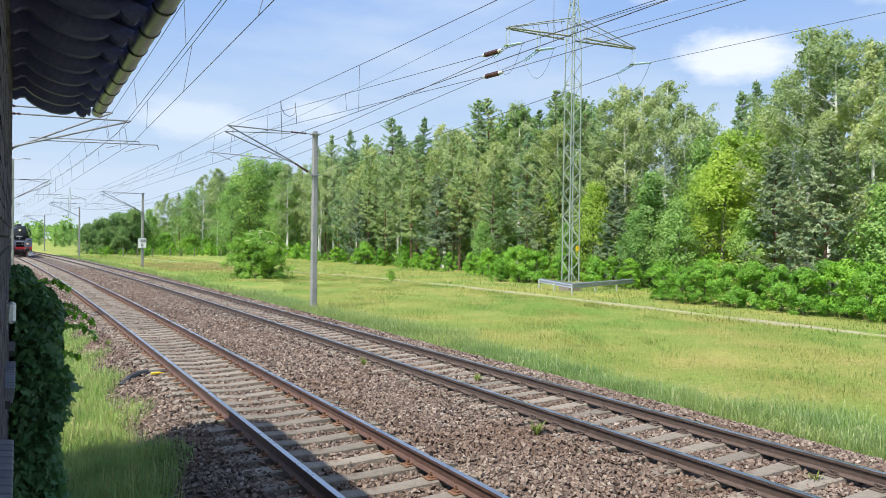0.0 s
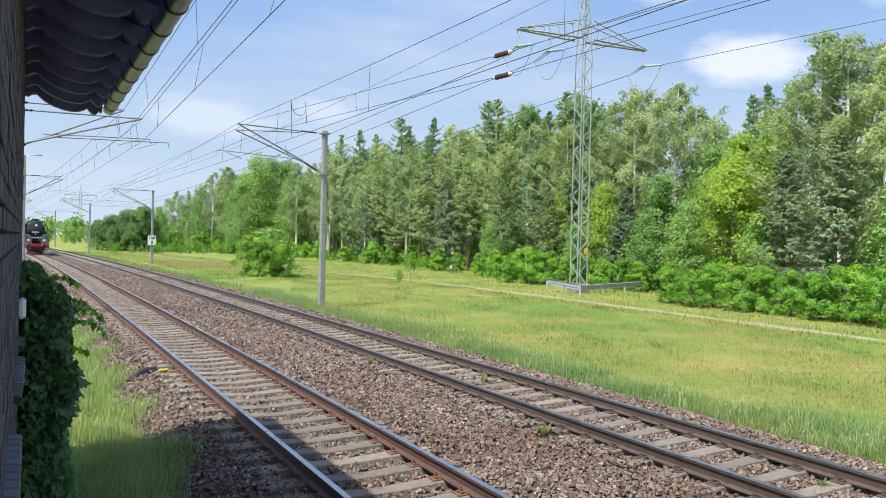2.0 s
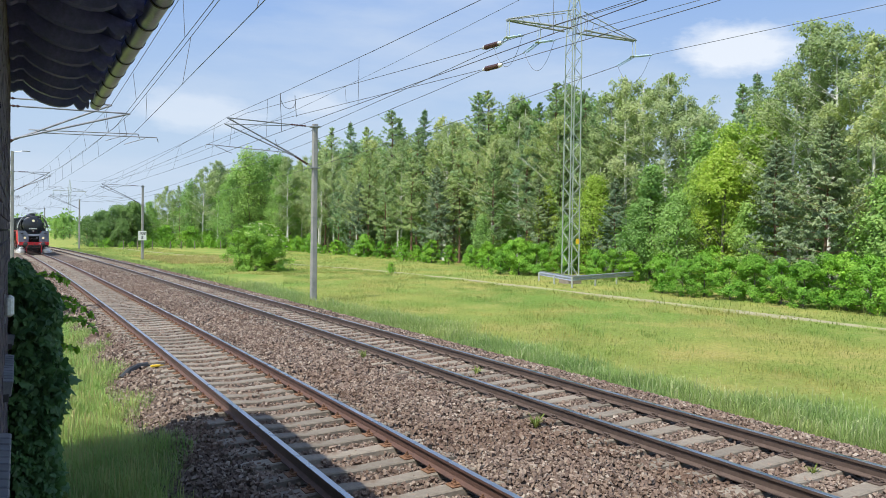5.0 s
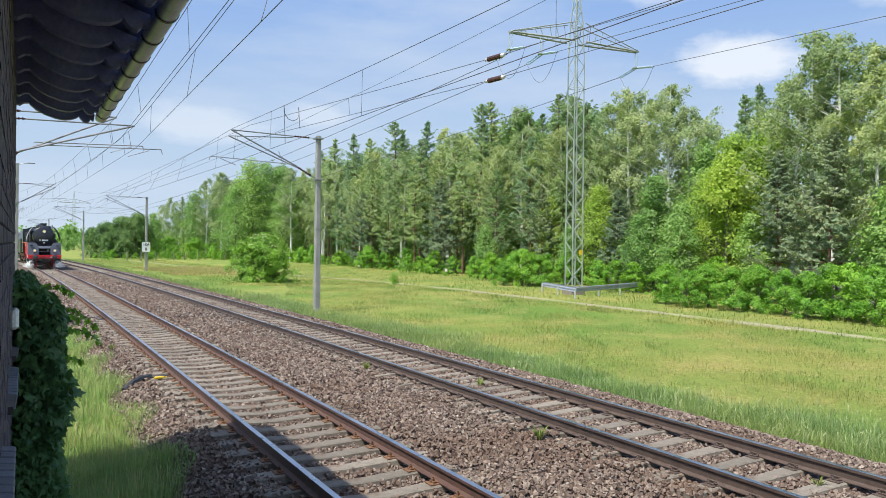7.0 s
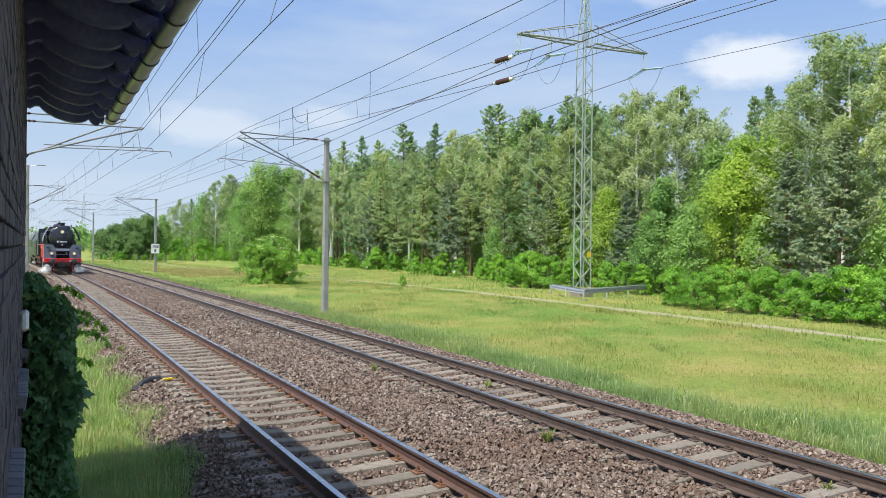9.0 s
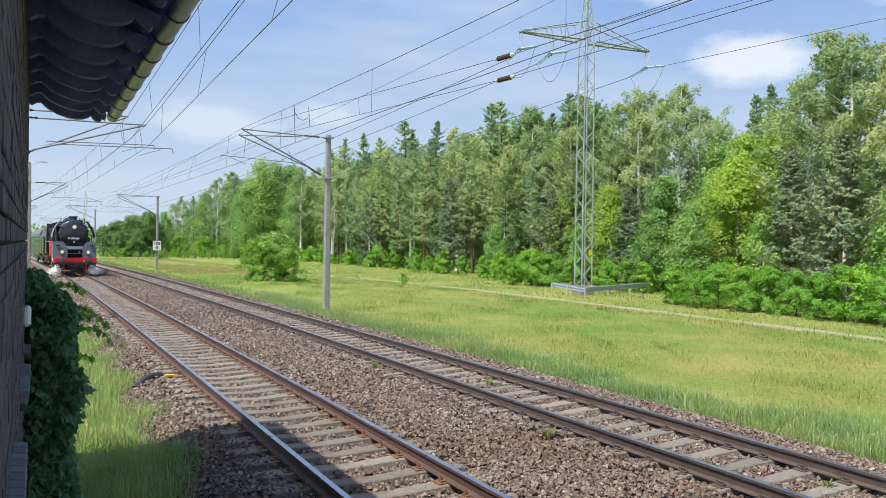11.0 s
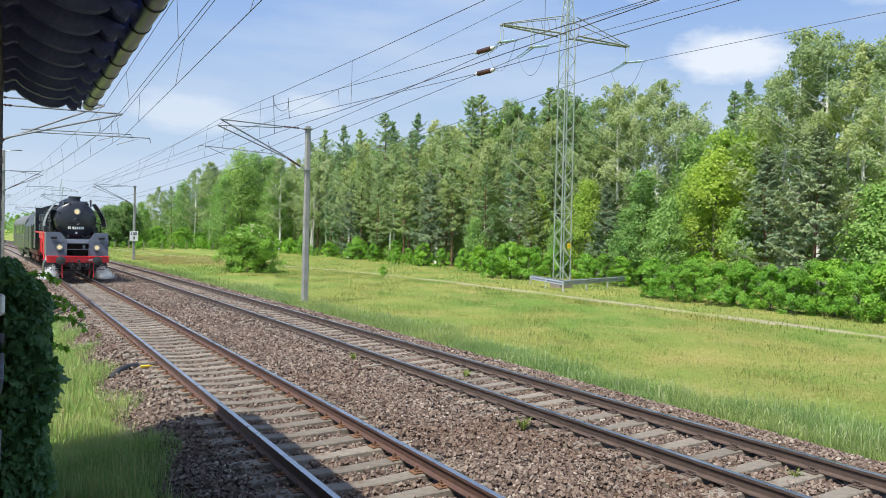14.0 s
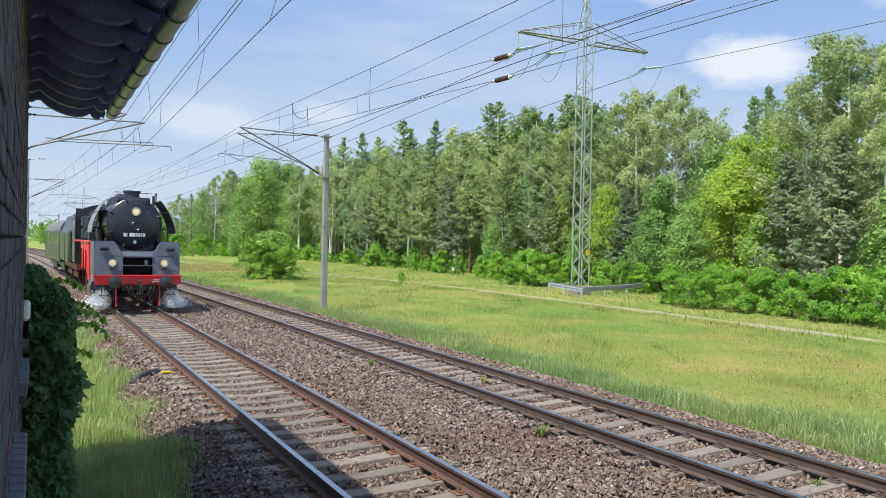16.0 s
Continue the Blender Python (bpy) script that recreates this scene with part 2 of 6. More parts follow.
M_THICKET = foliage("dark thicket leaves", (0.075, 0.155, 0.05), (0.17, 0.285, 0.09), (0.15, 0.26, 0.08), 0.3)
M_BLOSSOM = foliage("cream blossom", (0.46, 0.5, 0.25), (0.56, 0.58, 0.36), (0.52, 0.54, 0.31), 0.2)
M_CREEPER = foliage("creeper leaves", (0.05, 0.12, 0.05), (0.125, 0.235, 0.085), (0.1, 0.2, 0.07), 0.25, gloss=0.3)
M_BLACK = surface("black locomotive paint", (0.013, 0.015, 0.023), (0.023, 0.026, 0.037), 2.0, 0.34, fine=30.0, bump=0.1, dirt=(0.05, 0.047, 0.045), dirt_at=0.62)
# near-black, low gloss: the recess's shade is put into its colour
M_RECESS_SHADE = surface("matt black recess shade", (0.006, 0.006, 0.008), (0.011, 0.011, 0.013), 3.0, 0.9, bump=0.1, spec=0.1)
M_SLATE = surface("slate grey paint", (0.075, 0.087, 0.118), (0.1, 0.115, 0.15), 2.0, 0.4, fine=30.0, bump=0.08, dirt=(0.06, 0.06, 0.065), dirt_at=0.65)
# lighter than the slate paint: sun glare on the outer face is in the colour
M_DEFLECTOR = surface("slate sheet paint paled by sun glare", (0.15, 0.162, 0.165), (0.2, 0.212, 0.212), 2.0, 0.4, fine=30.0, bump=0.08, dirt=(0.1, 0.1, 0.1), dirt_at=0.65)
M_RED = surface("red frame paint", (0.64, 0.018, 0.03), (0.74, 0.03, 0.045), 3.0, 0.42, fine=30.0, bump=0.1, dirt=(0.16, 0.03, 0.028), dirt_at=0.66)
M_DULLRED = surface("oily dull red paint", (0.13, 0.02, 0.022), (0.21, 0.028, 0.03), 3.0, 0.55, fine=30.0, bump=0.1, dirt=(0.05, 0.02, 0.02), dirt_at=0.5)
M_GREEN = surface("bottle green coach paint", (0.016, 0.027, 0.019), (0.024, 0.037, 0.026), 1.5, 0.35, fine=20.0, bump=0.05, dirt=(0.028, 0.032, 0.026), dirt_at=0.62)
M_GREYROOF = surface("grey coach roof", (0.11, 0.115, 0.115), (0.16, 0.165, 0.165), 1.0, 0.6, fine=20.0, bump=0.1)
M_IRON = surface("bare dark iron", (0.05, 0.05, 0.052), (0.09, 0.088, 0.085), 6.0, 0.45, 0.6, fine=60.0, bump=0.2)
M_BRIGHT = surface("bright steel", (0.5, 0.5, 0.5), (0.6, 0.6, 0.6), 6.0, 0.3, 1.0, bump=0.05)
M_BRASS = surface("lamp rim", (0.5, 0.48, 0.44), (0.62, 0.58, 0.5), 6.0, 0.3, 0.8, bump=0.05)
M_LAMP = shining("lit warm lamp", (0.9, 0.7, 0.4), 0.25)
M_GLASS = surface("dark window glass", (0.03, 0.035, 0.04), (0.05, 0.055, 0.06), 1.0, 0.06, bump=0.0, fine=5.0)


def vapour(name):
    n = Nodes(name)
    d = n.add("ShaderNodeBsdfDiffuse")
    d.inputs[0].default_value = (0.9, 0.91, 0.92, 1)
    tl = n.add("ShaderNodeBsdfTranslucent")
    n.link(n.ramp(n.noise(2.5, 4.0), [(0.3, (0.86, 0.87, 0.88)), (0.75, (0.95, 0.95, 0.95))]), tl.inputs[0])
    both = n.add("ShaderNodeMixShader", Fac=0.5)
    n.link(d.outputs[0], both.inputs[1])
    n.link(tl.outputs[0], both.inputs[2])
    n.link(both.outputs[0], n.out.inputs[0])
    return n.m


M_STEAM = vapour("white steam")

# ---- building blocks ----


class Shape:
    """Collects vertices and faces of one mesh."""

    def __init__(self):
        self.v, self.f = [], []

    def add(self, vs, fs):
        k = len(self.v)
        self.v += [tuple(v) for v in vs]
        self.f += [tuple(i + k for i in f) for f in fs]
        return self

    def box(self, c, s, turn=None, ch=0.0):
        """A box with chamfered edges."""
        hx, hy, hz = (a / 2 for a in s)
        m = turn or Matrix()
        ch = min(ch, hx * 0.9, hy * 0.9, hz * 0.9)
        ring = []
        for z, i in ((-hz, ch), (-hz + ch, 0), (hz - ch, 0), (hz, ch)) if ch else ((-hz, 0), (hz, 0)):
            a, b = hx - i, hy - i
            if ch:
                ring.append([(-a + ch, -b, z), (a - ch, -b, z), (a, -b + ch, z), (a, b - ch, z), (a - ch, b, z), (-a + ch, b, z), (-a, b - ch, z), (-a, -b + ch, z)])
            else:
                ring.append([(-a, -b, z), (a, -b, z), (a, b, z), (-a, b, z)])
        n = len(ring[0])
        vs = [Vector(c) + m @ Vector(p) for r in ring for p in r]
        fs = [tuple(range(n))[::-1], tuple(range((len(ring) - 1) * n, len(ring) * n))]
        for r in range(len(ring) - 1):
            fs += [(r * n + i, r * n + (i + 1) % n, (r + 1) * n + (i + 1) % n, (r + 1) * n + i) for i in range(n)]
        return self.add(vs, fs)

    def rod(self, a, b, r, r2=None, n=6, caps=True):
        a, b = Vector(a), Vector(b)
        d = b - a
        if d.length < 1e-6:
            return self
        q = d.to_track_quat("Z", "Y").to_matrix()
        r2 = r if r2 is None else r2
        vs = []
        for p, rr in ((a, r), (b, r2)):
            vs += [p + q @ Vector((math.cos(6.28319 * i / n) * rr, math.sin(6.28319 * i / n) * rr, 0)) for i in range(n)]
        fs = [(i, (i + 1) % n, n + (i + 1) % n, n + i) for i in range(n)]
        if caps:
            fs += [tuple(range(n))[::-1], tuple(range(n, 2 * n))]
        return self.add(vs, fs)

    def path(self, pts, r, n=5):
        """One connected tube through the points."""
        pts = [Vector(q) for q in pts]
        vs, fs = [], []
        for i, q in enumerate(pts):
            d = (pts[min(i + 1, len(pts) - 1)] - pts[max(i - 1, 0)]).normalized()
            side = d.cross(Vector((0, 0, 1)) if abs(d.z) < 0.9 else Vector((0, 1, 0))).normalized()
            up = side.cross(d)
            vs += [q + (side * math.cos(6.28319 * k / n) + up * math.sin(6.28319 * k / n)) * r for k in range(n)]
            if i:
                fs += [((i - 1) * n + k, (i - 1) * n + (k + 1) % n, i * n + (k + 1) % n, i * n + k) for k in range(n)]
        e = (len(pts) - 1) * n
        fs += [tuple(range(n))[::-1], tuple(range(e, e + n))]
        return self.add(vs, fs)

    def lathe(self, o, axis, prof, n=20):
        """Turn a profile of (distance along the axis, radius)."""
        q = Vector(axis).to_track_quat("Z", "Y").to_matrix()
        o = Vector(o)
        vs, fs = [], []
        for d, r in prof:
            vs += [o + q @ Vector((math.cos(6.28319 * i / n) * r, math.sin(6.28319 * i / n) * r, d)) for i in range(n)]
        for k in range(len(prof) - 1):
            fs += [(k * n + i, k * n + (i + 1) % n, (k + 1) * n + (i + 1) % n, (k + 1) * n + i) for i in range(n)]
        fs += [tuple(range(n))[::-1], tuple(range((len(prof) - 1) * n, len(prof) * n))]
        return self.add(vs, fs)

    def prism(self, prof, axis, lo, hi):
        """A closed outline pushed along x, y or z."""
        n = len(prof)
        put = {"x": lambda p, d: (d, p[0], p[1]), "y": lambda p, d: (p[0], d, p[1]), "z": lambda p, d: (p[0], p[1], d)}[axis]
        vs = [put(p, lo) for p in prof] + [put(p, hi) for p in prof]
        fs = [(i, (i + 1) % n, n + (i + 1) % n, n + i) for i in range(n)] + [tuple(range(n))[::-1], tuple(range(n, 2 * n))]
        return self.add(vs, fs)

    def mesh(self, name, mat, smooth=False):
        me = bpy.data.meshes.new(name)
        me.from_pydata(self.v, [], self.f)
        bm = bmesh.new()
        bm.from_mesh(me)
        bmesh.ops.recalc_face_normals(bm, faces=bm.faces)
        bm.to_mesh(me)
        bm.free()
        me.materials.append(mat)
        if smooth:
            me.polygons.foreach_set("use_smooth", [True] * len(me.polygons))
            me.set_sharp_from_angle(angle=radians(35))
        return me


def part(name, shape, mat, parent, label="", smooth=False, at=None):
    ob = new(name, shape.mesh(name, mat, smooth) if isinstance(shape, Shape) else shape)
    ob.parent = parent
    if at is not None:
        ob.matrix_basis = at
    if label:
        ob["label"] = label
    return ob


def thing(name, label, category, group="", kind="", at=None):
    ob = new(name)
    ob.empty_display_size = 0.2
    if at is not None:
        ob.matrix_basis = at
    return tagged(ob, label, category, group, kind)


def single(name, shape, mat, label, category, group="", kind="", smooth=False):
    ob = new(name, shape.mesh(name, mat, smooth) if isinstance(shape, Shape) else shape)
    return tagged(ob, label, category, group, kind)


def fast_mesh(name, verts, faces, mat):
    """A mesh from arrays; all faces have the same number of corners."""
    me = bpy.data.meshes.new(name)
    verts, faces = np.asarray(verts, np.float32), np.asarray(faces, np.int32)
    k = faces.shape[1]
    me.vertices.add(len(verts))
    me.vertices.foreach_set("co", verts.ravel())
    me.loops.add(faces.size)
    me.loops.foreach_set("vertex_index", faces.ravel())
    me.polygons.add(len(faces))
    me.polygons.foreach_set("loop_start", np.arange(0, faces.size, k, dtype=np.int32))
    me.update(calc_edges=True)
    me.shade_flat()
    me.materials.append(mat)
    return me


# ---- the line of the track ----
K = -2.328e-4
T1, T2 = 3.671, 8.094


def bend(y):
    return K * y * y


def on_track(c, y, z=0.0, u=0.0):
    """A pose on a track: across it x, along it y."""
    a = math.atan(2 * K * y)
    return pose(c + bend(y), y, z, 0, 0, -math.degrees(a)) @ pose(u, 0, 0)

# ---- ground ----
GZ = -0.5


def bed_z(u):
    """Height across the formation, from the line of the eye."""
    return np.interp(u, [-1, 1.5, 2.1, 10.1, 10.95, 12], [GZ - 0.14, GZ - 0.02, -0.27, -0.245, GZ - 0.02, GZ - 0.12])


def sweep(us, zs, ys, mat, name):
    us, ys, zs = np.array(us), np.array(ys), np.array(zs)
    X = us[None, :] + K * ys[:, None] ** 2
    V = np.stack([X, np.repeat(ys[:, None], len(us), 1), np.repeat(zs[None, :], len(ys), 0)], -1).reshape(-1, 3)
    n, m = len(ys), len(us)
    i = (np.arange(n - 1)[:, None] * m + np.arange(m - 1)[None, :]).ravel()
    return fast_mesh(name, V, np.stack([i, i + 1, i + m + 1, i + m], -1), mat)


rng = np.random.default_rng(4)


def ground_sheet():
    xs = np.unique(np.concatenate([np.linspace(-2500, -60, 14), np.linspace(-60, 90, 76), np.linspace(90, 2500, 14)]))
    ys = np.unique(np.concatenate([np.linspace(-600, -30, 8), np.linspace(-30, 230, 131), np.linspace(230, 3000, 16)]))
    X, Y = np.meshgrid(xs, ys)
    Z = np.full(X.shape, GZ)
    Z += 0.05 * np.sin(X * 0.9 + 1.3 * np.sin(Y * 0.31)) * np.sin(Y * 0.7 + X * 0.2) * (X > 13)
    U = X - K * Y ** 2
    Z = np.where((U > 2.2) & (U < 11.4) & (np.abs(Y) < 700), GZ - 0.3, Z)
    n, m = X.shape
    i = (np.arange(n - 1)[:, None] * m + np.arange(m - 1)[None, :]).ravel()
    me = fast_mesh("ground", np.stack([X, Y, Z], -1).reshape(-1, 3), np.stack([i, i + 1, i + m + 1, i + m], -1), M_MEADOW)
    tagged(new("ground", me), "uneven green and yellow meadow beside the tracks", "ground", kind="structure")


ground_sheet()
us = np.array([1.3, 1.5, 1.8, 2.1, 2.25, 4.0, 6.0, 8.0, 10.1, 10.5, 10.95, 12.0])
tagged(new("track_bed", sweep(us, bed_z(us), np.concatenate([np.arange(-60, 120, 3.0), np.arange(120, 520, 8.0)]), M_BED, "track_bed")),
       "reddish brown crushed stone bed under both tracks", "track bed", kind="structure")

# ---- sandy path through the meadow ----


def path_strip():
    ys = np.arange(-10, 150, 1.0)
    mid = np.interp(ys, [-10, 16, 23, 35, 48, 59, 72, 84, 110, 150], [26.2, 26.7, 27.1, 27.4, 27.6, 27.0, 24.6, 22.4, 18.8, 15.5])
    w = 0.3 + 0.1 * np.sin(ys * 0.7) + 0.08 * np.sin(ys * 2.3)
    V, F = [], []
    for i, (y, c, h) in enumerate(zip(ys, mid, w)):
        V += [(c - h - 0.15, y, GZ - 0.06), (c - h, y, GZ + 0.042), (c + h, y, GZ + 0.042), (c + h + 0.15, y, GZ - 0.06)]
        if i:
            F += [(4 * i - 4 + a, 4 * i - 3 + a, 4 * i + 1 + a, 4 * i + a) for a in range(3)]
    tagged(new("path", fast_mesh("path", V, F, M_PATH)), "pale sandy footpath worn through the meadow", "path", kind="structure")


path_strip()

# ---- tracks ----
RAIL = [(-0.036, -0.004), (-0.03, 0.0), (0.03, 0.0), (0.036, -0.004), (0.034, -0.038), (0.011, -0.05), (0.009, -0.14), (0.07, -0.16), (0.07, -0.172), (-0.07, -0.172), (-0.07, -0.16), (-0.009, -0.14), (-0.011, -0.05), (-0.034, -0.038)]


def rail_mesh(c, mat):
    ys = np.concatenate([np.arange(-40, 100, 2.0), np.arange(100, 480, 5.0)])
    V, F = [], []
    n = len(RAIL)
    for i, y in enumerate(ys):
        V += [(c + bend(y) + x, y, z) for x, z in RAIL]
        if i:
            F += [((i - 1) * n + a, (i - 1) * n + (a + 1) % n, i * n + (a + 1) % n, i * n + a) for a in range(n)]
    me = fast_mesh("rail", V, F, mat)
    me.materials.append(M_RAIL_TOP)
    top = np.zeros(len(F), np.int32)
    top.reshape(-1, n)[:, 0:3] = 1
    me.polygons.foreach_set("material_index", top)
    return me


def sleeper_mesh():
    s = Shape()
    secs = [(-1.3, -0.21, 0.27), (-1.2, -0.19, 0.28), (-0.75, -0.178, 0.26), (-0.5, -0.19, 0.23), (0, -0.212, 0.21), (0.5, -0.19, 0.23), (0.75, -0.178, 0.26), (1.2, -0.19, 0.28), (1.3, -0.21, 0.27)]
    vs, fs = [], []
    for x, z, w in secs:
        vs += [(x, -w / 2 - 0.02, -0.38), (x, -w / 2, z - 0.015), (x, -w / 2 + 0.02, z), (x, w / 2 - 0.02, z), (x, w / 2, z - 0.015), (x, w / 2 + 0.02, -0.38)]
    for k in range(len(secs) - 1):
        fs += [(k * 6 + i, k * 6 + i + 1, k * 6 + 7 + i, k * 6 + 6 + i) for i in range(5)]
    e = (len(secs) - 1) * 6
    fs += [tuple(range(6)), tuple(range(e, e + 6))]
    return s.add(vs, fs).mesh("sleeper", M_CONCRETE)


def fastening_mesh(tall):
    """Ribbed plate with clips and bolts on both sides of one rail."""
    s = Shape()
    s.box((0, 0, -0.176), (0.36, 0.17, 0.016), ch=0.004)
    for x in (-0.11, 0.11):
        s.box((x * 0.86, 0, -0.158), (0.075, 0.1, 0.022), ch=0.006)
        s.rod((x, 0, -0.17), (x, 0, -0.1 if tall else -0.125), 0.013, n=6)
        s.rod((x, 0, -0.145), (x, 0, -0.12), 0.024, n=6)
        if not tall:
            s.path([(x, -0.06, -0.15), (x * 0.8, -0.07, -0.13), (x * 1.2, 0, -0.115), (x * 0.8, 0.07, -0.13), (x, 0.06, -0.15)], 0.01, 5)
    return s


def track(c, y0, label, mat, tall, name):
    tr = thing(name, label, "railway track")
    for side in (-0.7525, 0.7525):
        part("rail", rail_mesh(c + side, mat), mat, tr)
    me, fm = sleeper_mesh(), fastening_mesh(tall).mesh("fastening", M_RUST if tall else M_RAIL_DARK)
    far = Shape()
    SP = 0.5935
    for i in range(-40, 420):
        y = y0 + SP * i
        m = on_track(c, y)
        if i < 240:
            sl = part("sleeper", me, None, tr, at=m @ pose(0, random.uniform(-0.01, 0.01), random.uniform(-0.006, 0.006), 0, 0, random.uniform(-0.4, 0.4)))
            if i < 75:
                for side in (-0.7525, 0.7525):
                    part("rail_fastening", fm, None, sl, at=pose(side, 0, 0))
        else:
            for x in (-0.75, 0.75):
                far.box(m @ Vector((x, 0, -0.25)), (1.1, 0.26, 0.14))
    tagged(part("far_sleepers", far, M_CONCRETE, tr), kind="stuff")


track(T1, 8.53 - 0.5935 * 8, "worn track with rusty brown rails on concrete sleepers", M_RAIL_RUST, True, "railway_track")
track(T2, 9.32 - 0.5935 * 10, "main track with dark oily rails on concrete sleepers", M_RAIL_DARK, False, "railway_track")


def scatter_stones(name, y0, y1, per_m2, size, lift=0.0):
    """Loose broken stones over the bed, thinned out on the sleepers."""
    n = int((y1 - y0) * 9.4 * per_m2)
    y = rng.uniform(y0, y1, n)
    u = rng.uniform(1.55, 11.0, n)
    keep = u < 1.9 * y + 2.2
    for c, s0 in ((T1, 8.53), (T2, 9.32)):
        near = np.abs(((y - s0 + 0.297) % 0.5935) - 0.297) < 0.15
        on = near & (np.abs(u - c) < (1.0 if c == T1 else 0.92))
        rail = np.abs(np.abs(u - c) - 0.7525) < 0.1
        keep &= ~(on & (rng.random(n) > 0.1)) & ~rail
    y, u = y[keep], u[keep]
    n = len(y)
    z = bed_z(u) + rng.uniform(-0.008, 0.038, n) + lift
    for c, s0 in ((T1, 8.53), (T2, 9.32)):
        near = np.abs(((y - s0 + 0.297) % 0.5935) - 0.297) < 0.16
        z += np.where(near & (np.abs(u - c) > 0.9) & (np.abs(u - c) < 1.36), 0.045, 0)
    between = np.abs(u - (T1 + T2) / 2) < 0.75
    z += np.where(between, 0.03, 0)
    s = size * rng.uniform(0.55, 1.35, n)
    base = np.array([(-1, -1, -1), (1, -1, -1), (1, 1, -1), (-1, 1, -1), (-1, -1, 1), (1, -1, 1), (1, 1, 1), (-1, 1, 1)], float)
    V = base[None] * rng.uniform(0.45, 1.1, (n, 8, 3)) * s[:, None, None] * np.array([1.15, 0.9, 0.75])
    q = rng.normal(size=(n, 4))
    q /= np.linalg.norm(q, axis=1)[:, None]
    w, a, b, c = q.T
    R = np.stack([1 - 2 * (b * b + c * c), 2 * (a * b - c * w), 2 * (a * c + b * w), 2 * (a * b + c * w), 1 - 2 * (a * a + c * c), 2 * (b * c - a * w), 2 * (a * c - b * w), 2 * (b * c + a * w), 1 - 2 * (a * a + b * b)], -1).reshape(n, 3, 3)
    V = np.einsum("nij,nkj->nki", R, V) + np.stack([u + K * y * y, y, z], -1)[:, None]
    f = np.array([(0, 3, 2, 1), (4, 5, 6, 7), (0, 1, 5, 4), (1, 2, 6, 5), (2, 3, 7, 6), (3, 0, 4, 7)])
    F = (np.arange(n) * 8)[:, None, None] + f[None]
    tagged(new(name, fast_mesh(name, V.reshape(-1, 3), F.reshape(-1, 4), M_STONE)), "loose broken reddish brown and grey ballast stones", "ballast", kind="stuff")


scatter_stones("ballast_stones", 4.6, 13, 520, 0.0245)
scatter_stones("ballast_stones", 13, 24, 300, 0.03)
scatter_stones("ballast_stones", 24, 48, 125, 0.038)
scatter_stones("ballast_stones", 48, 78, 42, 0.052)

# ---- grass ----


def grass(name, u0, u1, y0, y1, n, height, width, mat, label, lean=0.35, dense=None, seedheads=False):
    u = rng.uniform(u0, u1, n)
    y = y0 + (y1 - y0) * rng.random(n) ** 1.3
    if dense:
        k = dense(u, y) > rng.random(n)
        u, y = u[k], y[k]
        n = len(u)
    clump = 0.5 + 0.5 * np.sin(u * 2.1 + 3 * np.sin(y * 0.9)) * np.sin(y * 1.7 + u)
    h = height * rng.uniform(0.45, 1.15, n) * (0.65 + 0.5 * clump)
    a = rng.uniform(0, 6.283, n)
    d = np.stack([np.cos(a), np.sin(a)], -1)
    side = np.stack([-d[:, 1], d[:, 0]], -1) * (width * rng.uniform(0.6, 1.3, n))[:, None]
    le = rng.uniform(0.05, lean, n) * h
    base = np.stack([u + K * y * y, y], -1)
    z0 = np.where((u > 1.5) & (u < 11.4), bed_z(u), GZ) - 0.03
    V = np.zeros((n, 5, 3))
    V[:, 0, :2], V[:, 1, :2] = base - side, base + side
    V[:, 0, 2] = V[:, 1, 2] = z0
    mid = base + d * (le * 0.35)[:, None]
    V[:, 2, :2], V[:, 3, :2] = mid + side * 0.8, mid - side * 0.8
    V[:, 2, 2] = V[:, 3, 2] = z0 + h * 0.6
    V[:, 4, :2] = base + d * le[:, None]
    V[:, 4, 2] = z0 + h
    if seedheads:
        V[:, 2, :2], V[:, 3, :2] = mid + side * 2.2, mid - side * 2.2
        V[:, 2, 2] = V[:, 3, 2] = z0 + h * 0.85
    o = (np.arange(n) * 5)[:, None]
    quads = np.array([[0, 1, 2, 3]]) + o
    tris = np.array([[3, 2, 4]]) + o
    me = bpy.data.meshes.new(name)
    me.vertices.add(n * 5)
    me.vertices.foreach_set("co", V.astype(np.float32).ravel())
    loops = np.concatenate([quads, tris], 1).astype(np.int32)
    me.loops.add(loops.size)
    me.loops.foreach_set("vertex_index", loops.ravel())
    starts = np.stack([np.arange(n) * 7, np.arange(n) * 7 + 4], -1).astype(np.int32)
    me.polygons.add(n * 2)
    me.polygons.foreach_set("loop_start", starts.ravel())
    me.update(calc_edges=True)
    me.shade_flat()
    me.materials.append(mat)
    tagged(new(name, me), label, "grass", kind="stuff")


def near_path(u, y):
    x = u + K * y * y
    mid = np.interp(y, [-10, 16, 23, 35, 48, 59, 72, 84, 110, 150], [26.2, 26.7, 27.1, 27.4, 27.6, 27.0, 24.6, 22.4, 18.8, 15.5])
    return np.where(np.abs(x - mid) < 0.45, 0.45, 1.0) * (y < 3.2 * x)


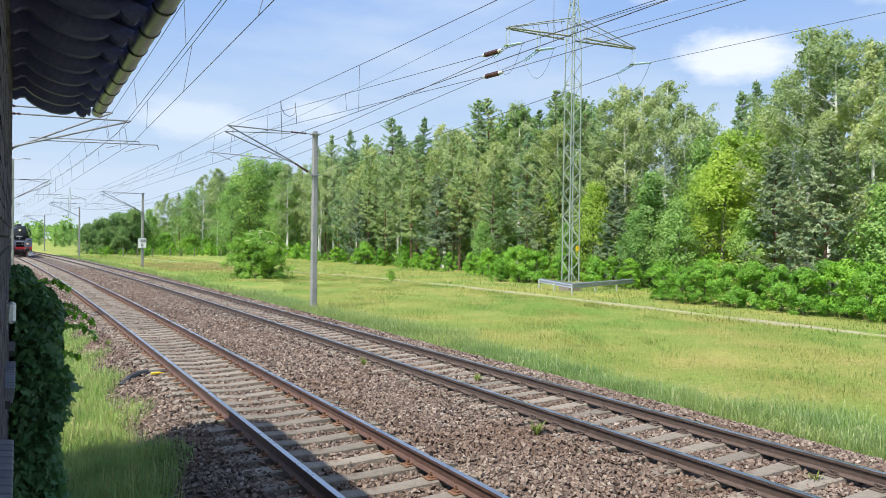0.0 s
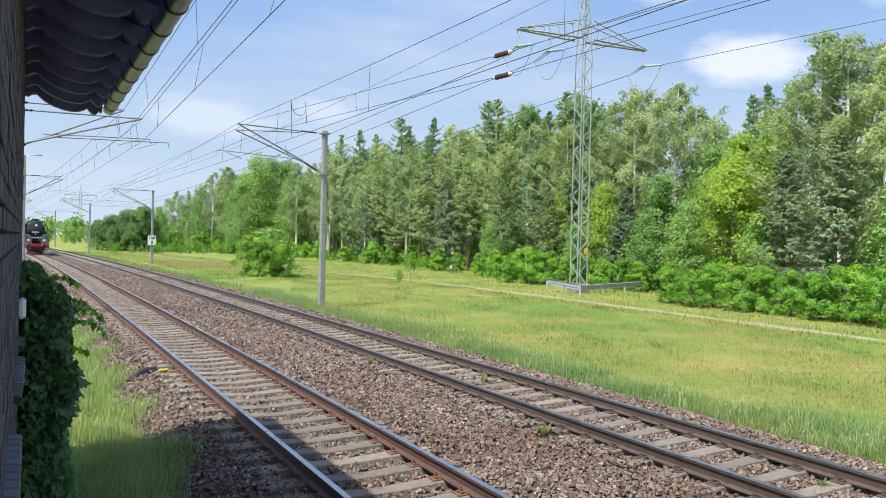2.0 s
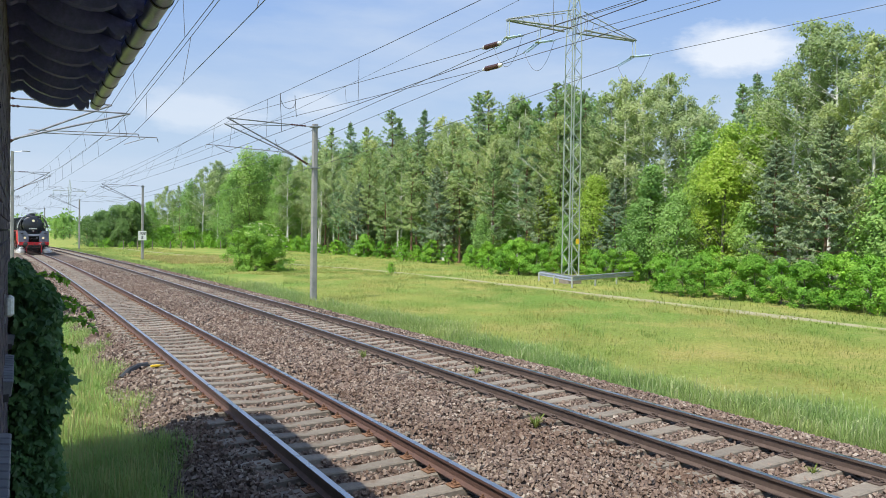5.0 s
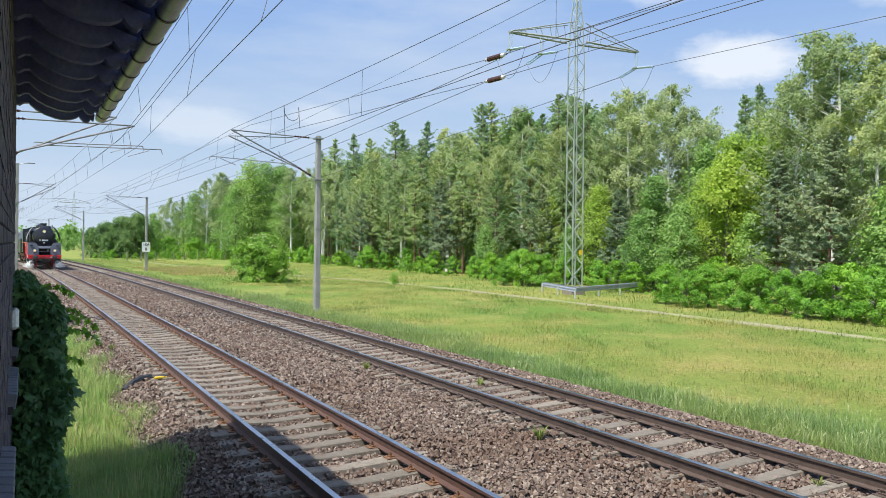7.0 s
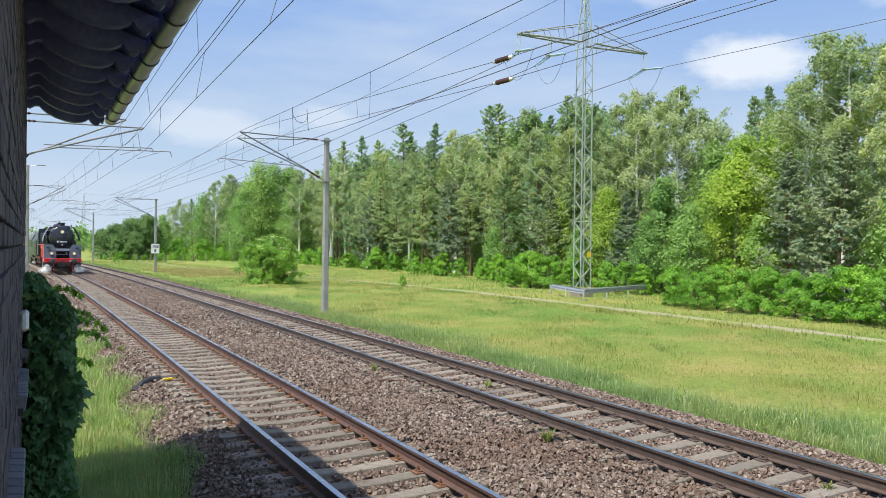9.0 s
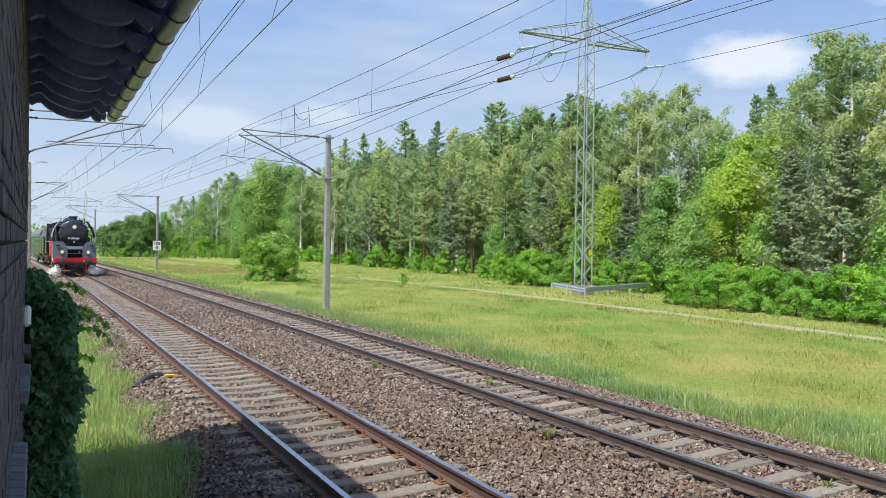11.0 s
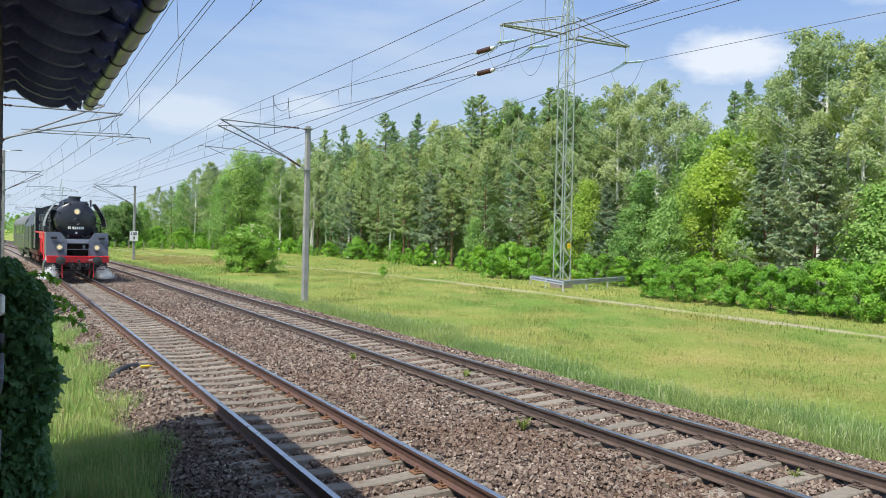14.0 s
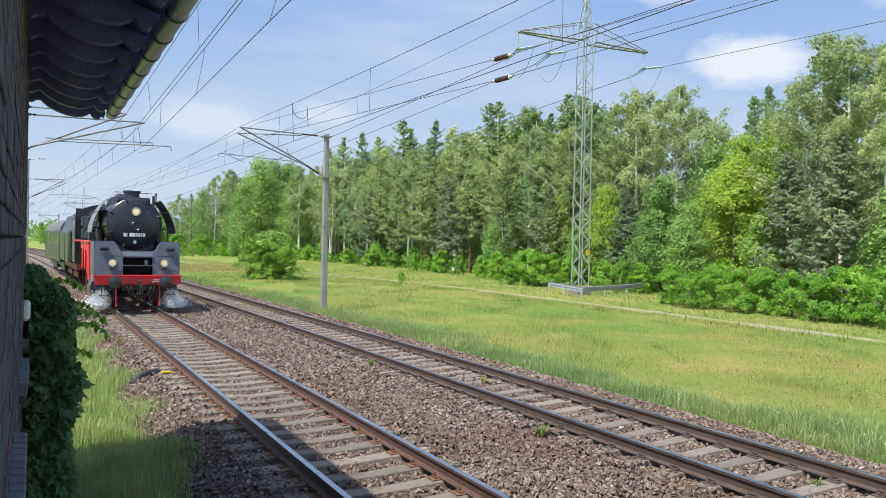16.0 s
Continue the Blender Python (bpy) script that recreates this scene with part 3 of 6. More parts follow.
edge = lambda u, y: np.clip((u - 10.55) / 0.7, 0.1, 1) * np.clip((13.1 + 0.5 * np.sin(y * 0.33) + 0.35 * np.sin(y * 0.9) + 0.25 * np.sin(y * 2.3 + u) - u) / 1.1, 0, 1)
dry = lambda u, y: near_path(u, y) * np.clip(0.25 + 1.1 * np.sin(u * 0.5 + 1.7 * np.sin(y * 0.13)) * np.sin(y * 0.21 + u * 0.33), 0.04, 1)
tuft = lambda u, y: (np.sin(u * 1.9 + 2.2 * np.sin(y * 0.53)) * np.sin(y * 0.83 + 1.7 * np.sin(u * 0.9)) > 0.72) * 1.0
grass("verge_grass", 10.6, 14.2, 4.5, 40, 105000, 0.3, 0.0042, M_VERGE, "long lush green grass along the ballast edge", 0.95, edge)
grass("verge_grass", 10.8, 14.4, 40, 150, 22000, 0.34, 0.011, M_VERGE, "long green grass beside the curving track", 0.8, dense=edge)
grass("meadow_grass", 11.6, 28, 5.5, 60, 130000, 0.12, 0.0055, M_BLADE, "yellowish green meadow grass", 1.2, near_path)
grass("meadow_stalks", 12.6, 39, 6, 80, 30000, 0.2, 0.0028, M_STALK, "dry seeding grass stalks over the meadow", 0.6, dry, True)
grass("meadow_tufts", 11.2, 30, 6, 70, 90000, 0.24, 0.005, M_TUFT, "darker green weed tufts standing in the meadow", 0.9, lambda u, y: tuft(u, y) * near_path(u, y))
grass("meadow_grass", 25, 42, 12, 150, 30000, 0.2, 0.016, M_BLADE, "tall meadow grass before the forest edge", 1.0, near_path)
grass("verge_seedheads", 10.9, 14.2, 5, 45, 12000, 0.36, 0.0028, M_SEED, "pale seeding grass heads along the ballast edge", 0.7, edge, True)
grass("dry_grass", 14.5, 26, 77, 102, 5000, 0.24, 0.014, M_STRAW, "pale straw coloured grass before the far fence", 0.6, None, True)
grass("meadow_grass", 13.6, 27, 56, 150, 30000, 0.17, 0.014, M_BLADE, "green and yellow meadow grass along the curving track", 1.0)
left_edge = lambda u, y: np.clip((1.95 + 0.25 * np.sin(y * 1.9) - u) / 0.5, 0, 1)
grass("trackside_grass", 0.1, 2.3, 8.4, 30, 70000, 0.25, 0.0038, M_LUSH, "lush green grass between the house and the track", 1.1, left_edge)
grass("trackside_stalks", 0.2, 1.9, 8.5, 24, 3500, 0.38, 0.0026, M_STALK, "seeding grass stalks beside the house", 0.3, left_edge, True)


def weed(x, y, z, h, n, label):
    s = Shape()
    r = random.Random(int(x * 100))
    for i in range(n):
        a, l = r.uniform(0, 6.28), r.uniform(0.3, 0.9) * h
        hgt = r.uniform(0.5, 1.0) * h
        tip = Vector((math.cos(a) * l, math.sin(a) * l, hgt))
        sd = Vector((-math.sin(a), math.cos(a), 0)) * 0.007
        mid = tip * 0.6 + Vector((0, 0, 0.12 * h))
        s.add([-sd, sd, mid + sd * 1.2, mid - sd * 1.2, tip], [(0, 1, 2, 3), (3, 2, 4)])
    ob = single("weed_tuft", s, M_BLADE, label, "weed", "weeds in the ballast")
    ob.matrix_basis = pose(x, y, z)

# ---- sky behind everything ----


def cloud_patch(n, head, lift, w, h, k):
    """A ragged soft patch on the sky at a heading and height."""
    mp = n.add("ShaderNodeMapping")
    mp.vector_type = "TEXTURE"
    a, b = radians(head), radians(lift)
    mp.inputs["Location"].default_value = (2600 * math.sin(a) * math.cos(b), 2600 * math.cos(a) * math.cos(b), 2600 * math.sin(b))
    mp.inputs["Rotation"].default_value = (0, radians(4), -a)
    mp.inputs["Scale"].default_value = (2600 * math.tan(radians(w)), 2600, 2600 * math.tan(radians(h)))
    n.link(n.co, mp.inputs["Vector"])
    ln = n.add("ShaderNodeVectorMath")
    ln.operation = "LENGTH"
    n.link(mp.outputs[0], ln.inputs[0])
    nz = n.noise(1.6, 7.0, 0.6, mp.outputs[0])
    add = n.add("ShaderNodeMath")
    add.operation = "MULTIPLY_ADD"
    n.link(nz, add.inputs[0])
    add.inputs[1].default_value = -1.1
    n.link(ln.outputs["Value"], add.inputs[2])
    return n.ramp(add.outputs[0], [(0.0, (k, k, k)), (0.22, (k * 0.6,) * 3), (0.58, (0, 0, 0))])


def sky_backdrop():
    n = Nodes("hazy blue sky with soft clouds")
    co = n.add("ShaderNodeTexCoord").outputs["Generated"]
    sep = n.add("ShaderNodeSeparateXYZ")
    n.link(co, sep.inputs[0])
    c = n.ramp(sep.outputs["Z"], [(0.0, (0.39, 0.46, 0.535)), (0.3, (0.31, 0.405, 0.535)), (0.62, (0.178, 0.29, 0.522)), (1.0, (0.111, 0.218, 0.468))])
    mp = n.add("ShaderNodeMapping")
    mp.inputs["Scale"].default_value = (5.0, 5.0, 6.5)
    n.link(co, mp.inputs["Vector"])
    veil = n.ramp(n.noise(1.0, 6.0, 0.55, mp.outputs[0]), [(0.42, (0, 0, 0)), (0.75, (0.75, 0.75, 0.75))])
    c = n.mix(veil, c, (0.41, 0.473, 0.562))
    # the bright cloud and two faint ones: heading, height, half width, half height in degrees, strength
    for head, lift, w, h, k in ((50.2, 13.2, 4.3, 1.75, 0.8), (11.2, 8.6, 4.5, 1.5, 0.4), (19.5, 9.6, 2.2, 0.9, 0.35), (60.5, 17.5, 5.0, 1.7, 0.5), (44.5, 18.0, 2.5, 0.9, 0.35)):
        c = n.mix(cloud_patch(n, head, lift, w, h, k), c, (0.575, 0.605, 0.645))
    e = n.add("ShaderNodeEmission", Strength=1.0)
    n.link(c, e.inputs[0])
    n.link(e.outputs[0], n.out.inputs[0])
    R, V, F = 2600.0, [], []
    na, nz = 60, 14
    for i in range(na + 1):
        a = radians(-75 + 190 * i / na)
        for j in range(nz + 1):
            h = radians(-2 + 34 * j / nz)
            V.append((R * math.sin(a) * math.cos(h), R * math.cos(a) * math.cos(h), R * math.sin(h)))
    m = nz + 1
    for i in range(na):
        F += [(i * m + j, i * m + j + 1, (i + 1) * m + j + 1, (i + 1) * m + j) for j in range(nz)]
    ob = tagged(new("sky_backdrop", fast_mesh("sky_backdrop", V, F, n.m)), "pale blue summer sky with thin cloud veils", "sky", kind="structure")
    return ob


sky_backdrop()


r4 = random.Random(8)

# ---- trees ----


def leaf_mesh(name, centres, radii, per, length, width, mat, rs, droop=0.0, squash=1.0):
    """Many small pointed leaves round a set of twigs."""
    C = np.repeat(np.asarray(centres, float), per, 0)
    Rr = np.repeat(np.asarray(radii, float), per)
    n = len(C)
    d = rs.normal(size=(n, 3))
    d /= np.linalg.norm(d, axis=1)[:, None]
    P = C + d * (Rr * rs.random(n) ** 0.45)[:, None] * np.array([1, 1, squash])
    # blades of the crown turn their faces outwards and up
    out = P * np.array([1.0, 1.0, 0.0])
    out /= np.linalg.norm(out, axis=1)[:, None] + 1e-6
    face = out * 0.75 + np.array([0.0, 0.0, 0.75]) + rs.normal(size=(n, 3)) * 0.55
    face /= np.linalg.norm(face, axis=1)[:, None]
    a = rs.normal(size=(n, 3)) + d * 0.8
    a[:, 2] -= droop
    a -= face * np.sum(a * face, 1)[:, None]
    a /= np.linalg.norm(a, axis=1)[:, None] + 1e-9
    b = np.cross(face, a)
    s = (rs.uniform(0.7, 1.3, n) * np.clip(Rr / Rr.mean(), 0.5, 1.15))[:, None]
    a, b = a * length * 0.5 * s, b * width * 0.5 * s
    V = np.stack([P - a, P + b, P + a, P - b], 1).reshape(-1, 3)
    return fast_mesh(name, V, np.arange(n * 4).reshape(-1, 4), mat)


def crooked(s, rs, h, r, bow, n=7):
    """A tapered, slightly crooked trunk; returns its line."""
    line, x, y = [], 0.0, 0.0
    for i in range(n + 1):
        line.append(Vector((x, y, h * i / n)))
        x += rs.normal() * bow
        y += rs.normal() * bow
    for i in range(n):
        s.rod(line[i], line[i + 1], r * (1 - 0.85 * i / n) * (1.25 if i == 0 else 1), r * (1 - 0.85 * (i + 1) / n), n=7, caps=False)
    return line


def along(line, f):
    f = min(max(f, 0), 0.999) * (len(line) - 1)
    i = int(f)
    return line[i].lerp(line[i + 1], f - i)


def make_pine(seed, h, low, spread, mat, label, tufts=6, blunt=0.95):
    """Whorls of separate limbs, each with flat pads of needles towards its end; the tip is pointed."""
    rs = np.random.default_rng(seed)
    t = thing("pine_tree", label, "tree", "trees of the forest edge")
    s = Shape()
    line = crooked(s, rs, h, 0.0115 * h, 0.07)
    C, Rd = [], []
    z = low
    lean = rs.uniform(0, 6.283)
    while z < 0.99:
        f = (z - low) / (1 - low)
        L = spread * h * min(1.0, 0.5 + f * 2.2) * (1 - f) ** blunt * rs.uniform(0.75, 1.2) + 0.05
        a0 = rs.uniform(0, 6.283)
        count = rs.integers(4, 7)
        for k in range(count):
            if rs.random() < 0.12:
                continue
            a = a0 + 6.283 * k / count + rs.normal() * 0.3
            l = L * rs.uniform(0.55, 1.2) * (1 + 0.22 * math.cos(a - lean))
            o = along(line, z + rs.uniform(-0.008, 0.008))
            rise = rs.uniform(-0.12, 0.18) + 0.55 * f
            way = Vector((math.cos(a), math.sin(a), 0))
            side = Vector((-math.sin(a), math.cos(a), 0))
            knee = o + way * (l * 0.6) + Vector((0, 0, l * 0.6 * rise))
            tip = knee + way * (l * 0.4) + Vector((0, 0, l * 0.4 * (rise + 0.35)))
            s.rod(o, knee, 0.0026 * h * (1 - f * 0.75), 0.01, n=4, caps=False)
            s.rod(knee, tip, 0.012, 0.005, n=4, caps=False)
            for q in range(tufts):
                w = 0.3 + 0.75 * (q + rs.random()) / tufts
                p = o.lerp(knee, w / 0.6) if w < 0.6 else knee.lerp(tip, (w - 0.6) / 0.4)
                C.append(p + side * (rs.normal() * 0.17 * l * (1.2 - 0.6 * w)) + Vector((0, 0, rs.uniform(-0.02, 0.12) * h / 15)))
                Rd.append(rs.uniform(0.26, 0.46) * h / 17 * (1.1 - 0.8 * f))
        z += rs.uniform(0.03, 0.046) * (1 - 0.5 * f)
    part("trunk", s, M_BARK_PINE, t, "reddish brown scaly trunk with bare limbs", True)
    part("crown", leaf_mesh("crown", C, Rd, 18, 0.3 * h / 15, 0.075, mat, rs, -0.5, 0.5), None, t)
    return t


def make_birch(seed, h, label, mat, wide=0.2):
    rs = np.random.default_rng(seed)
    t = thing("birch_tree", label, "tree", "trees of the forest edge")
    s = Shape()
    line = crooked(s, rs, h, 0.011 * h, 0.09)
    C, Rd = [], []
    for k in range(66):
        f = rs.uniform(0.2, 0.99)
        o = along(line, f)
        a = rs.uniform(0, 6.283)
        l = wide * h * rs.uniform(0.35, 1.1) * math.sin(math.pi * min(1, (f - 0.22) / 0.8 * 0.75 + 0.22))
        tip = o + Vector((math.cos(a) * l, math.sin(a) * l, l * rs.uniform(0.3, 0.9)))
        s.rod(o, tip, 0.035 * (1.3 - f), 0.008, n=4, caps=False)
        drop = rs.uniform(0.5, 1.9) * h / 15
        for q in range(9):
            w = q / 8
            C.append(o.lerp(tip, 0.5 + 0.5 * min(1, w * 2)) + Vector((0, 0, -drop * max(0, w - 0.35))) + Vector(rs.normal(size=3)) * 0.12)
            Rd.append(rs.uniform(0.2, 0.45) * h / 15)
    part("trunk", s, M_BARK_BIRCH, t, "slender white trunk with black marks", True)
    part("crown", leaf_mesh("crown", C, Rd, 22, 0.17 * h / 15, 0.11, mat, rs, 0.9), None, t)
    return t


def make_broad(seed, h, label, mat, wide=0.36, low=0.03, name="deciduous_tree", group="trees of the forest edge", leaf=0.27, clumps=100, per=62, dome=False):
    rs = np.random.default_rng(seed)
    t = thing(name, label, "tree" if "tree" in name else "shrub", group)
    s = Shape()
    line = crooked(s, rs, h * 0.8, 0.018 * h, 0.04 * h / 8)
    C, Rd = [], []
    while len(C) < clumps:
        f = low + (1 - low) * rs.random() ** 0.85
        prof = math.sin(math.pi * (0.16 + 0.84 * (f - low) / (1 - low)) ** 0.85)
        if dome:
            prof = (1 - max(0.0, f) ** 2.8) ** 0.5
        a = rs.uniform(0, 6.283)
        lob = 0.8 + 0.25 * math.sin(3 * a + seed + 5 * f)
        rr = wide * h * prof * lob * rs.random() ** 0.4
        c = Vector((math.cos(a) * rr, math.sin(a) * rr, h * (0.04 + 0.93 * f)))
        C.append(c)
        Rd.append(h * rs.uniform(0.06, 0.125))
        if len(C) % 5 == 0:
            s.rod(along(line, max(0.08, f * 0.75)), c, 0.007 * h * (1.1 - f), 0.008, n=4, caps=False)
    part("trunk", s, M_BARK, t, "grey brown trunk with spreading limbs", True)
    part("crown", leaf_mesh("crown", C, Rd, per, leaf, leaf * 0.62, mat, rs, 0.2, 0.8), None, t)
    return t


def plant(protos, spots, jitter=0.06):
    """Copies of the prototypes at (x, y, height)."""
    for i, (x, y, h) in enumerate(spots):
        ob, h0 = protos[i % len(protos)]
        k = h / h0
        w = k * r4.uniform(1 - jitter, 1 + jitter)
        copy_thing(ob, pose(x, y, GZ - 0.03, 0, 0, r4.uniform(0, 360)) @ Matrix.Diagonal((w, w, k, 1)))


def done(protos):
    """Take the prototypes away once they are copied."""
    for ob, h in protos:
        for o in (*ob.children_recursive, ob):
            bpy.data.objects.remove(o)


L_PINE = "tall Scots pine with grey green needle tufts"
L_DARK = "dense dark green pine in the forest edge"
L_BIRCH = "birch with light drooping foliage and white trunk"
L_BROAD = "leafy green deciduous tree at the forest edge"
pines = [(make_pine(11, 18, 0.34, 0.25, M_PINE, L_PINE), 18), (make_pine(12, 18, 0.26, 0.24, M_PINE_BLUE, L_PINE), 18), (make_pine(13, 18, 0.2, 0.22, M_PINE, L_PINE, blunt=0.8), 18),
         (make_pine(14, 18, 0.3, 0.24, M_PINE_GREY, L_PINE, blunt=0.75), 18)]
darks = [(make_pine(21, 17, 0.16, 0.24, M_PINE_DARK, L_DARK, blunt=0.75), 17), (make_pine(22, 17, 0.2, 0.25, M_PINE_DARK, L_DARK, blunt=0.65), 17)]
wides = [(make_pine(31, 10, 0.06, 0.36, M_PINE_YOUNG, "broad young pine branched down to the ground", 9), 10), (make_pine(32, 10, 0.08, 0.34, M_PINE_YOUNG, "broad young pine branched down to the ground", 9), 10)]
birches = [(make_birch(41, 16, L_BIRCH, M_BIRCH, 0.24), 16), (make_birch(42, 16, L_BIRCH, M_BIRCH, 0.2), 16), (make_birch(43, 16, L_BIRCH, M_BIRCH, 0.27), 16)]
broads = [(make_broad(51, 10, L_BROAD, M_BROAD, 0.3), 10), (make_broad(52, 10, L_BROAD, M_BROAD, 0.34), 10), (make_broad(53, 10, L_BROAD, M_BROAD, 0.27), 10)]
talls = [(make_broad(54, 17, L_BROAD, M_BROAD, 0.27, 0.04, leaf=0.31, clumps=150, per=58), 17), (make_broad(58, 17, L_BROAD, M_BROAD, 0.24, 0.06, leaf=0.31, clumps=150, per=58), 17)]
thicket = [(make_broad(64, 8, "dense dark green leafy tree beside the line", M_THICKET, 0.4, 0.0, group="thicket beside the line", leaf=0.24, clumps=150, per=56, dome=True), 8)]
limes = [(make_broad(61, 10, "bright yellow green maple in fresh leaf", M_LIME, 0.32, leaf=0.19, clumps=110, per=95), 10), (make_broad(62, 10, "bright yellow green maple in fresh leaf", M_LIME, 0.28, leaf=0.19, clumps=110, per=95), 10)]

plant(pines, [(47, 124.5, 21.7), (48, 117.9, 21.9), (47, 108.5, 19.8), (47, 99.9, 21.2), (49, 100.3, 20.4), (48, 91.3, 20.3), (46, 74.7, 19.6), (47, 73.9, 19.9),
              (43, 98.2, 13.9), (47, 37.3, 15.4), (48, 39.5, 15), (43, 85, 12.8), (44, 74.8, 12.6), (44, 112.5, 12.4), (42, 90.3, 11.7), (49, 135.6, 20.7), (32.4, 182.2, 13.9), (41.5, 182.9, 16.8)])
plant(darks, [(47, 61.5, 18.7), (49, 61.6, 18.6), (48, 65.2, 17.4), (47, 56.6, 16.8), (43, 66.1, 11.2), (44, 56.2, 11.5), (46, 55, 12.8)])
plant(wides, [(37, 25, 9.7), (39, 29.5, 9.2), (42, 56.9, 8.8), (42, 46.6, 8.1), (42, 99.8, 10.7), (42, 76.5, 11.3)])
plant(birches, [(48, 86, 18.1), (50, 85.8, 17.7), (49, 71.4, 18.7), (50, 70, 17.5), (47, 53.1, 16), (46, 49.8, 16.6), (47, 48.4, 16.4), (46, 45, 16.3), (47, 43.7, 14.5), (44, 32.3, 14.4),
                (44, 30.9, 16.8), (43, 28.8, 15.9), (44, 27.9, 15.4), (42, 25.6, 14.4), (42, 24.1, 14.4), (47, 139.4, 17.5), (46, 130.1, 14.7), (45, 69.3, 14), (40, 21.3, 13.2), (45, 52.2, 12.2)])
plant(birches, [(34.8, 169.4, 17.1), (36.6, 162.7, 17.9), (30, 194.9, 12.2), (32.7, 199.2, 14.3), (41.7, 131.3, 16.5), (44, 105, 13), (43, 118, 14), (45, 92, 14)])
plant(broads, [(42, 42.6, 8.7), (40, 38.1, 6.3), (37, 21.9, 6.3), (39, 41.2, 5.6), (38, 30.6, 5.3), (41, 65, 5.3), (41, 51.5, 5), (38, 21.2, 7.2), (29, 201.2, 7.4)])
plant(talls, [(47, 153.9, 19.3), (46, 41.3, 11.5), (45, 140, 14.2), (39.4, 149.7, 19.9), (43.3, 153.3, 19.6), (33.7, 175.8, 14.7), (36.5, 149, 14.4), (41.9, 136.9, 13.9), (38, 175, 14), (40, 168, 15), (37, 158, 13), (44, 160, 17), (35, 187, 13)])
plant(broads, [(24, 185, 9), (27, 190, 10), (21, 200, 7), (22.8, 166, 6.5), (12.9, 278.7, 8), (10.7, 285.7, 6.6), (14, 300, 8), (17, 320, 9), (7, 330, 9), (3, 350, 9)])
plant(thicket, [(12.0, 168, 6.2), (13.6, 165, 6.8), (15.2, 168, 7.4), (16.8, 164, 8.0), (18.3, 167, 8.6), (19.8, 163, 9.2), (21.0, 166, 9.0), (14.4, 161, 5.2), (17.6, 160, 5.6)], 0.15)
plant(limes, [(42, 35.8, 9.6), (46, 35.3, 12.8), (43, 38.1, 8.9), (42, 49, 8.3), (43, 56.9, 7.8), (45, 37.8, 11.4)])
# the wood behind the first rows
back = []
for row, x0 in ((0, 51), (1, 57)):
    y = 14.0
    while y < 200:
        back.append((x0 + r4.uniform(-1.5, 1.5) - max(0, y - 130) * 0.1, y, r4.uniform(11, 14.5) if y < 60 else r4.uniform(16, 19.5)))
        y += r4.uniform(4.5, 7.5)
fills = [(make_broad(55, 14, "tall leafy tree standing deeper in the wood", M_BROAD, 0.26, 0.05, leaf=0.5, clumps=90, per=38), 14),
         (make_broad(56, 14, "tall dark pine standing deeper in the wood", M_PINE_DARK, 0.22, 0.05, "pine_tree", leaf=0.4, clumps=90, per=44), 14),
         (make_broad(57, 14, "tall pale leafed birch standing deeper in the wood", M_BIRCH, 0.24, 0.05, "birch_tree", leaf=0.36, clumps=90, per=44), 14)]
plant(fills, back)
plant(birches, [(45.5, 118, 16.5), (46, 104.5, 17), (46.2, 95.5, 16.2), (45.5, 81, 16.8), (46.5, 66.5, 15.5), (45, 58.5, 14.5), (46, 127, 17.5)])
plant(pines, [(45, 121, 17), (45.5, 111, 17.5), (44.6, 102, 15.5), (45, 87.5, 17), (45.4, 78.5, 16), (44.6, 62.5, 14.5)])
plant(fills, [(46 + r4.uniform(-1, 1), 24 + i * 7.5, r4.uniform(5, 8.5)) for i in range(16)])

shrubs = [(make_broad(71, 2.4, "low bright green shrub at the forest edge", M_SHRUB, 0.5, 0.0, "shrub", "shrubs of the forest edge", 0.11, 70, 64, dome=True), 2.4),
          (make_broad(72, 2.4, "low bright green shrub at the forest edge", M_SHRUB, 0.6, 0.0, "shrub", "shrubs of the forest edge", 0.11, 70, 64, dome=True), 2.4)]
spots = [(41, 124, 2.3), (41, 115.6, 2.1), (41, 105.7, 2.3), (40.5, 95.9, 2), (40.5, 88.5, 2.3), (40, 81, 1.9), (40, 75.2, 2), (40, 70.1, 2.1), (39.5, 64.7, 2.2), (39, 60.8, 2.6), (39, 45.4, 2.2), (39, 43.5, 2.3), (38, 40.6, 2.2), (40, 50.9, 2.5)]
plant(shrubs, spots)
plant(shrubs, [(41.5 + r4.uniform(-1, 1.5), 36 + i * 3.9, r4.uniform(1.2, 3.2)) for i in range(26)])
hedge = [(make_broad(81, 2.4, "dense lush green hedge shrub beside the path", M_SHRUB, 0.55, 0.0, "hedge_shrub", "hedge shrubs along the path", 0.09, 85, 95, dome=True), 2.4),
         (make_broad(82, 2.4, "dense lush green hedge shrub beside the path", M_SHRUB, 0.62, 0.0, "hedge_shrub", "hedge shrubs along the path", 0.09, 85, 95, dome=True), 2.4)]
plant(hedge, [(32, 31.5, 2.3), (31.5, 29.5, 2), (32.5, 28.9, 2.4), (32, 26.8, 2.2), (32.5, 25.7, 2.4), (32, 23.8, 2.2), (31.7, 22.4, 2.2), (33, 22, 2.5), (32.5, 20.8, 2.6), (32, 19.4, 2.5), (32.5, 18.5, 2.6), (32, 16.9, 2.6), (32.4, 15, 2.6)])
plant(hedge, [(35.5, 50.7, 3.0), (36.5, 49.6, 2.5), (34, 51.1, 2.0), (37.5, 52, 2.6), (35.8, 52.5, 2.8)])
plant(shrubs, [(26.3, 55.5, 0.9), (24, 150, 2.0), (27, 160, 2.2), (31, 158, 2.0), (35, 152, 2.4), (20, 146, 1.6)])
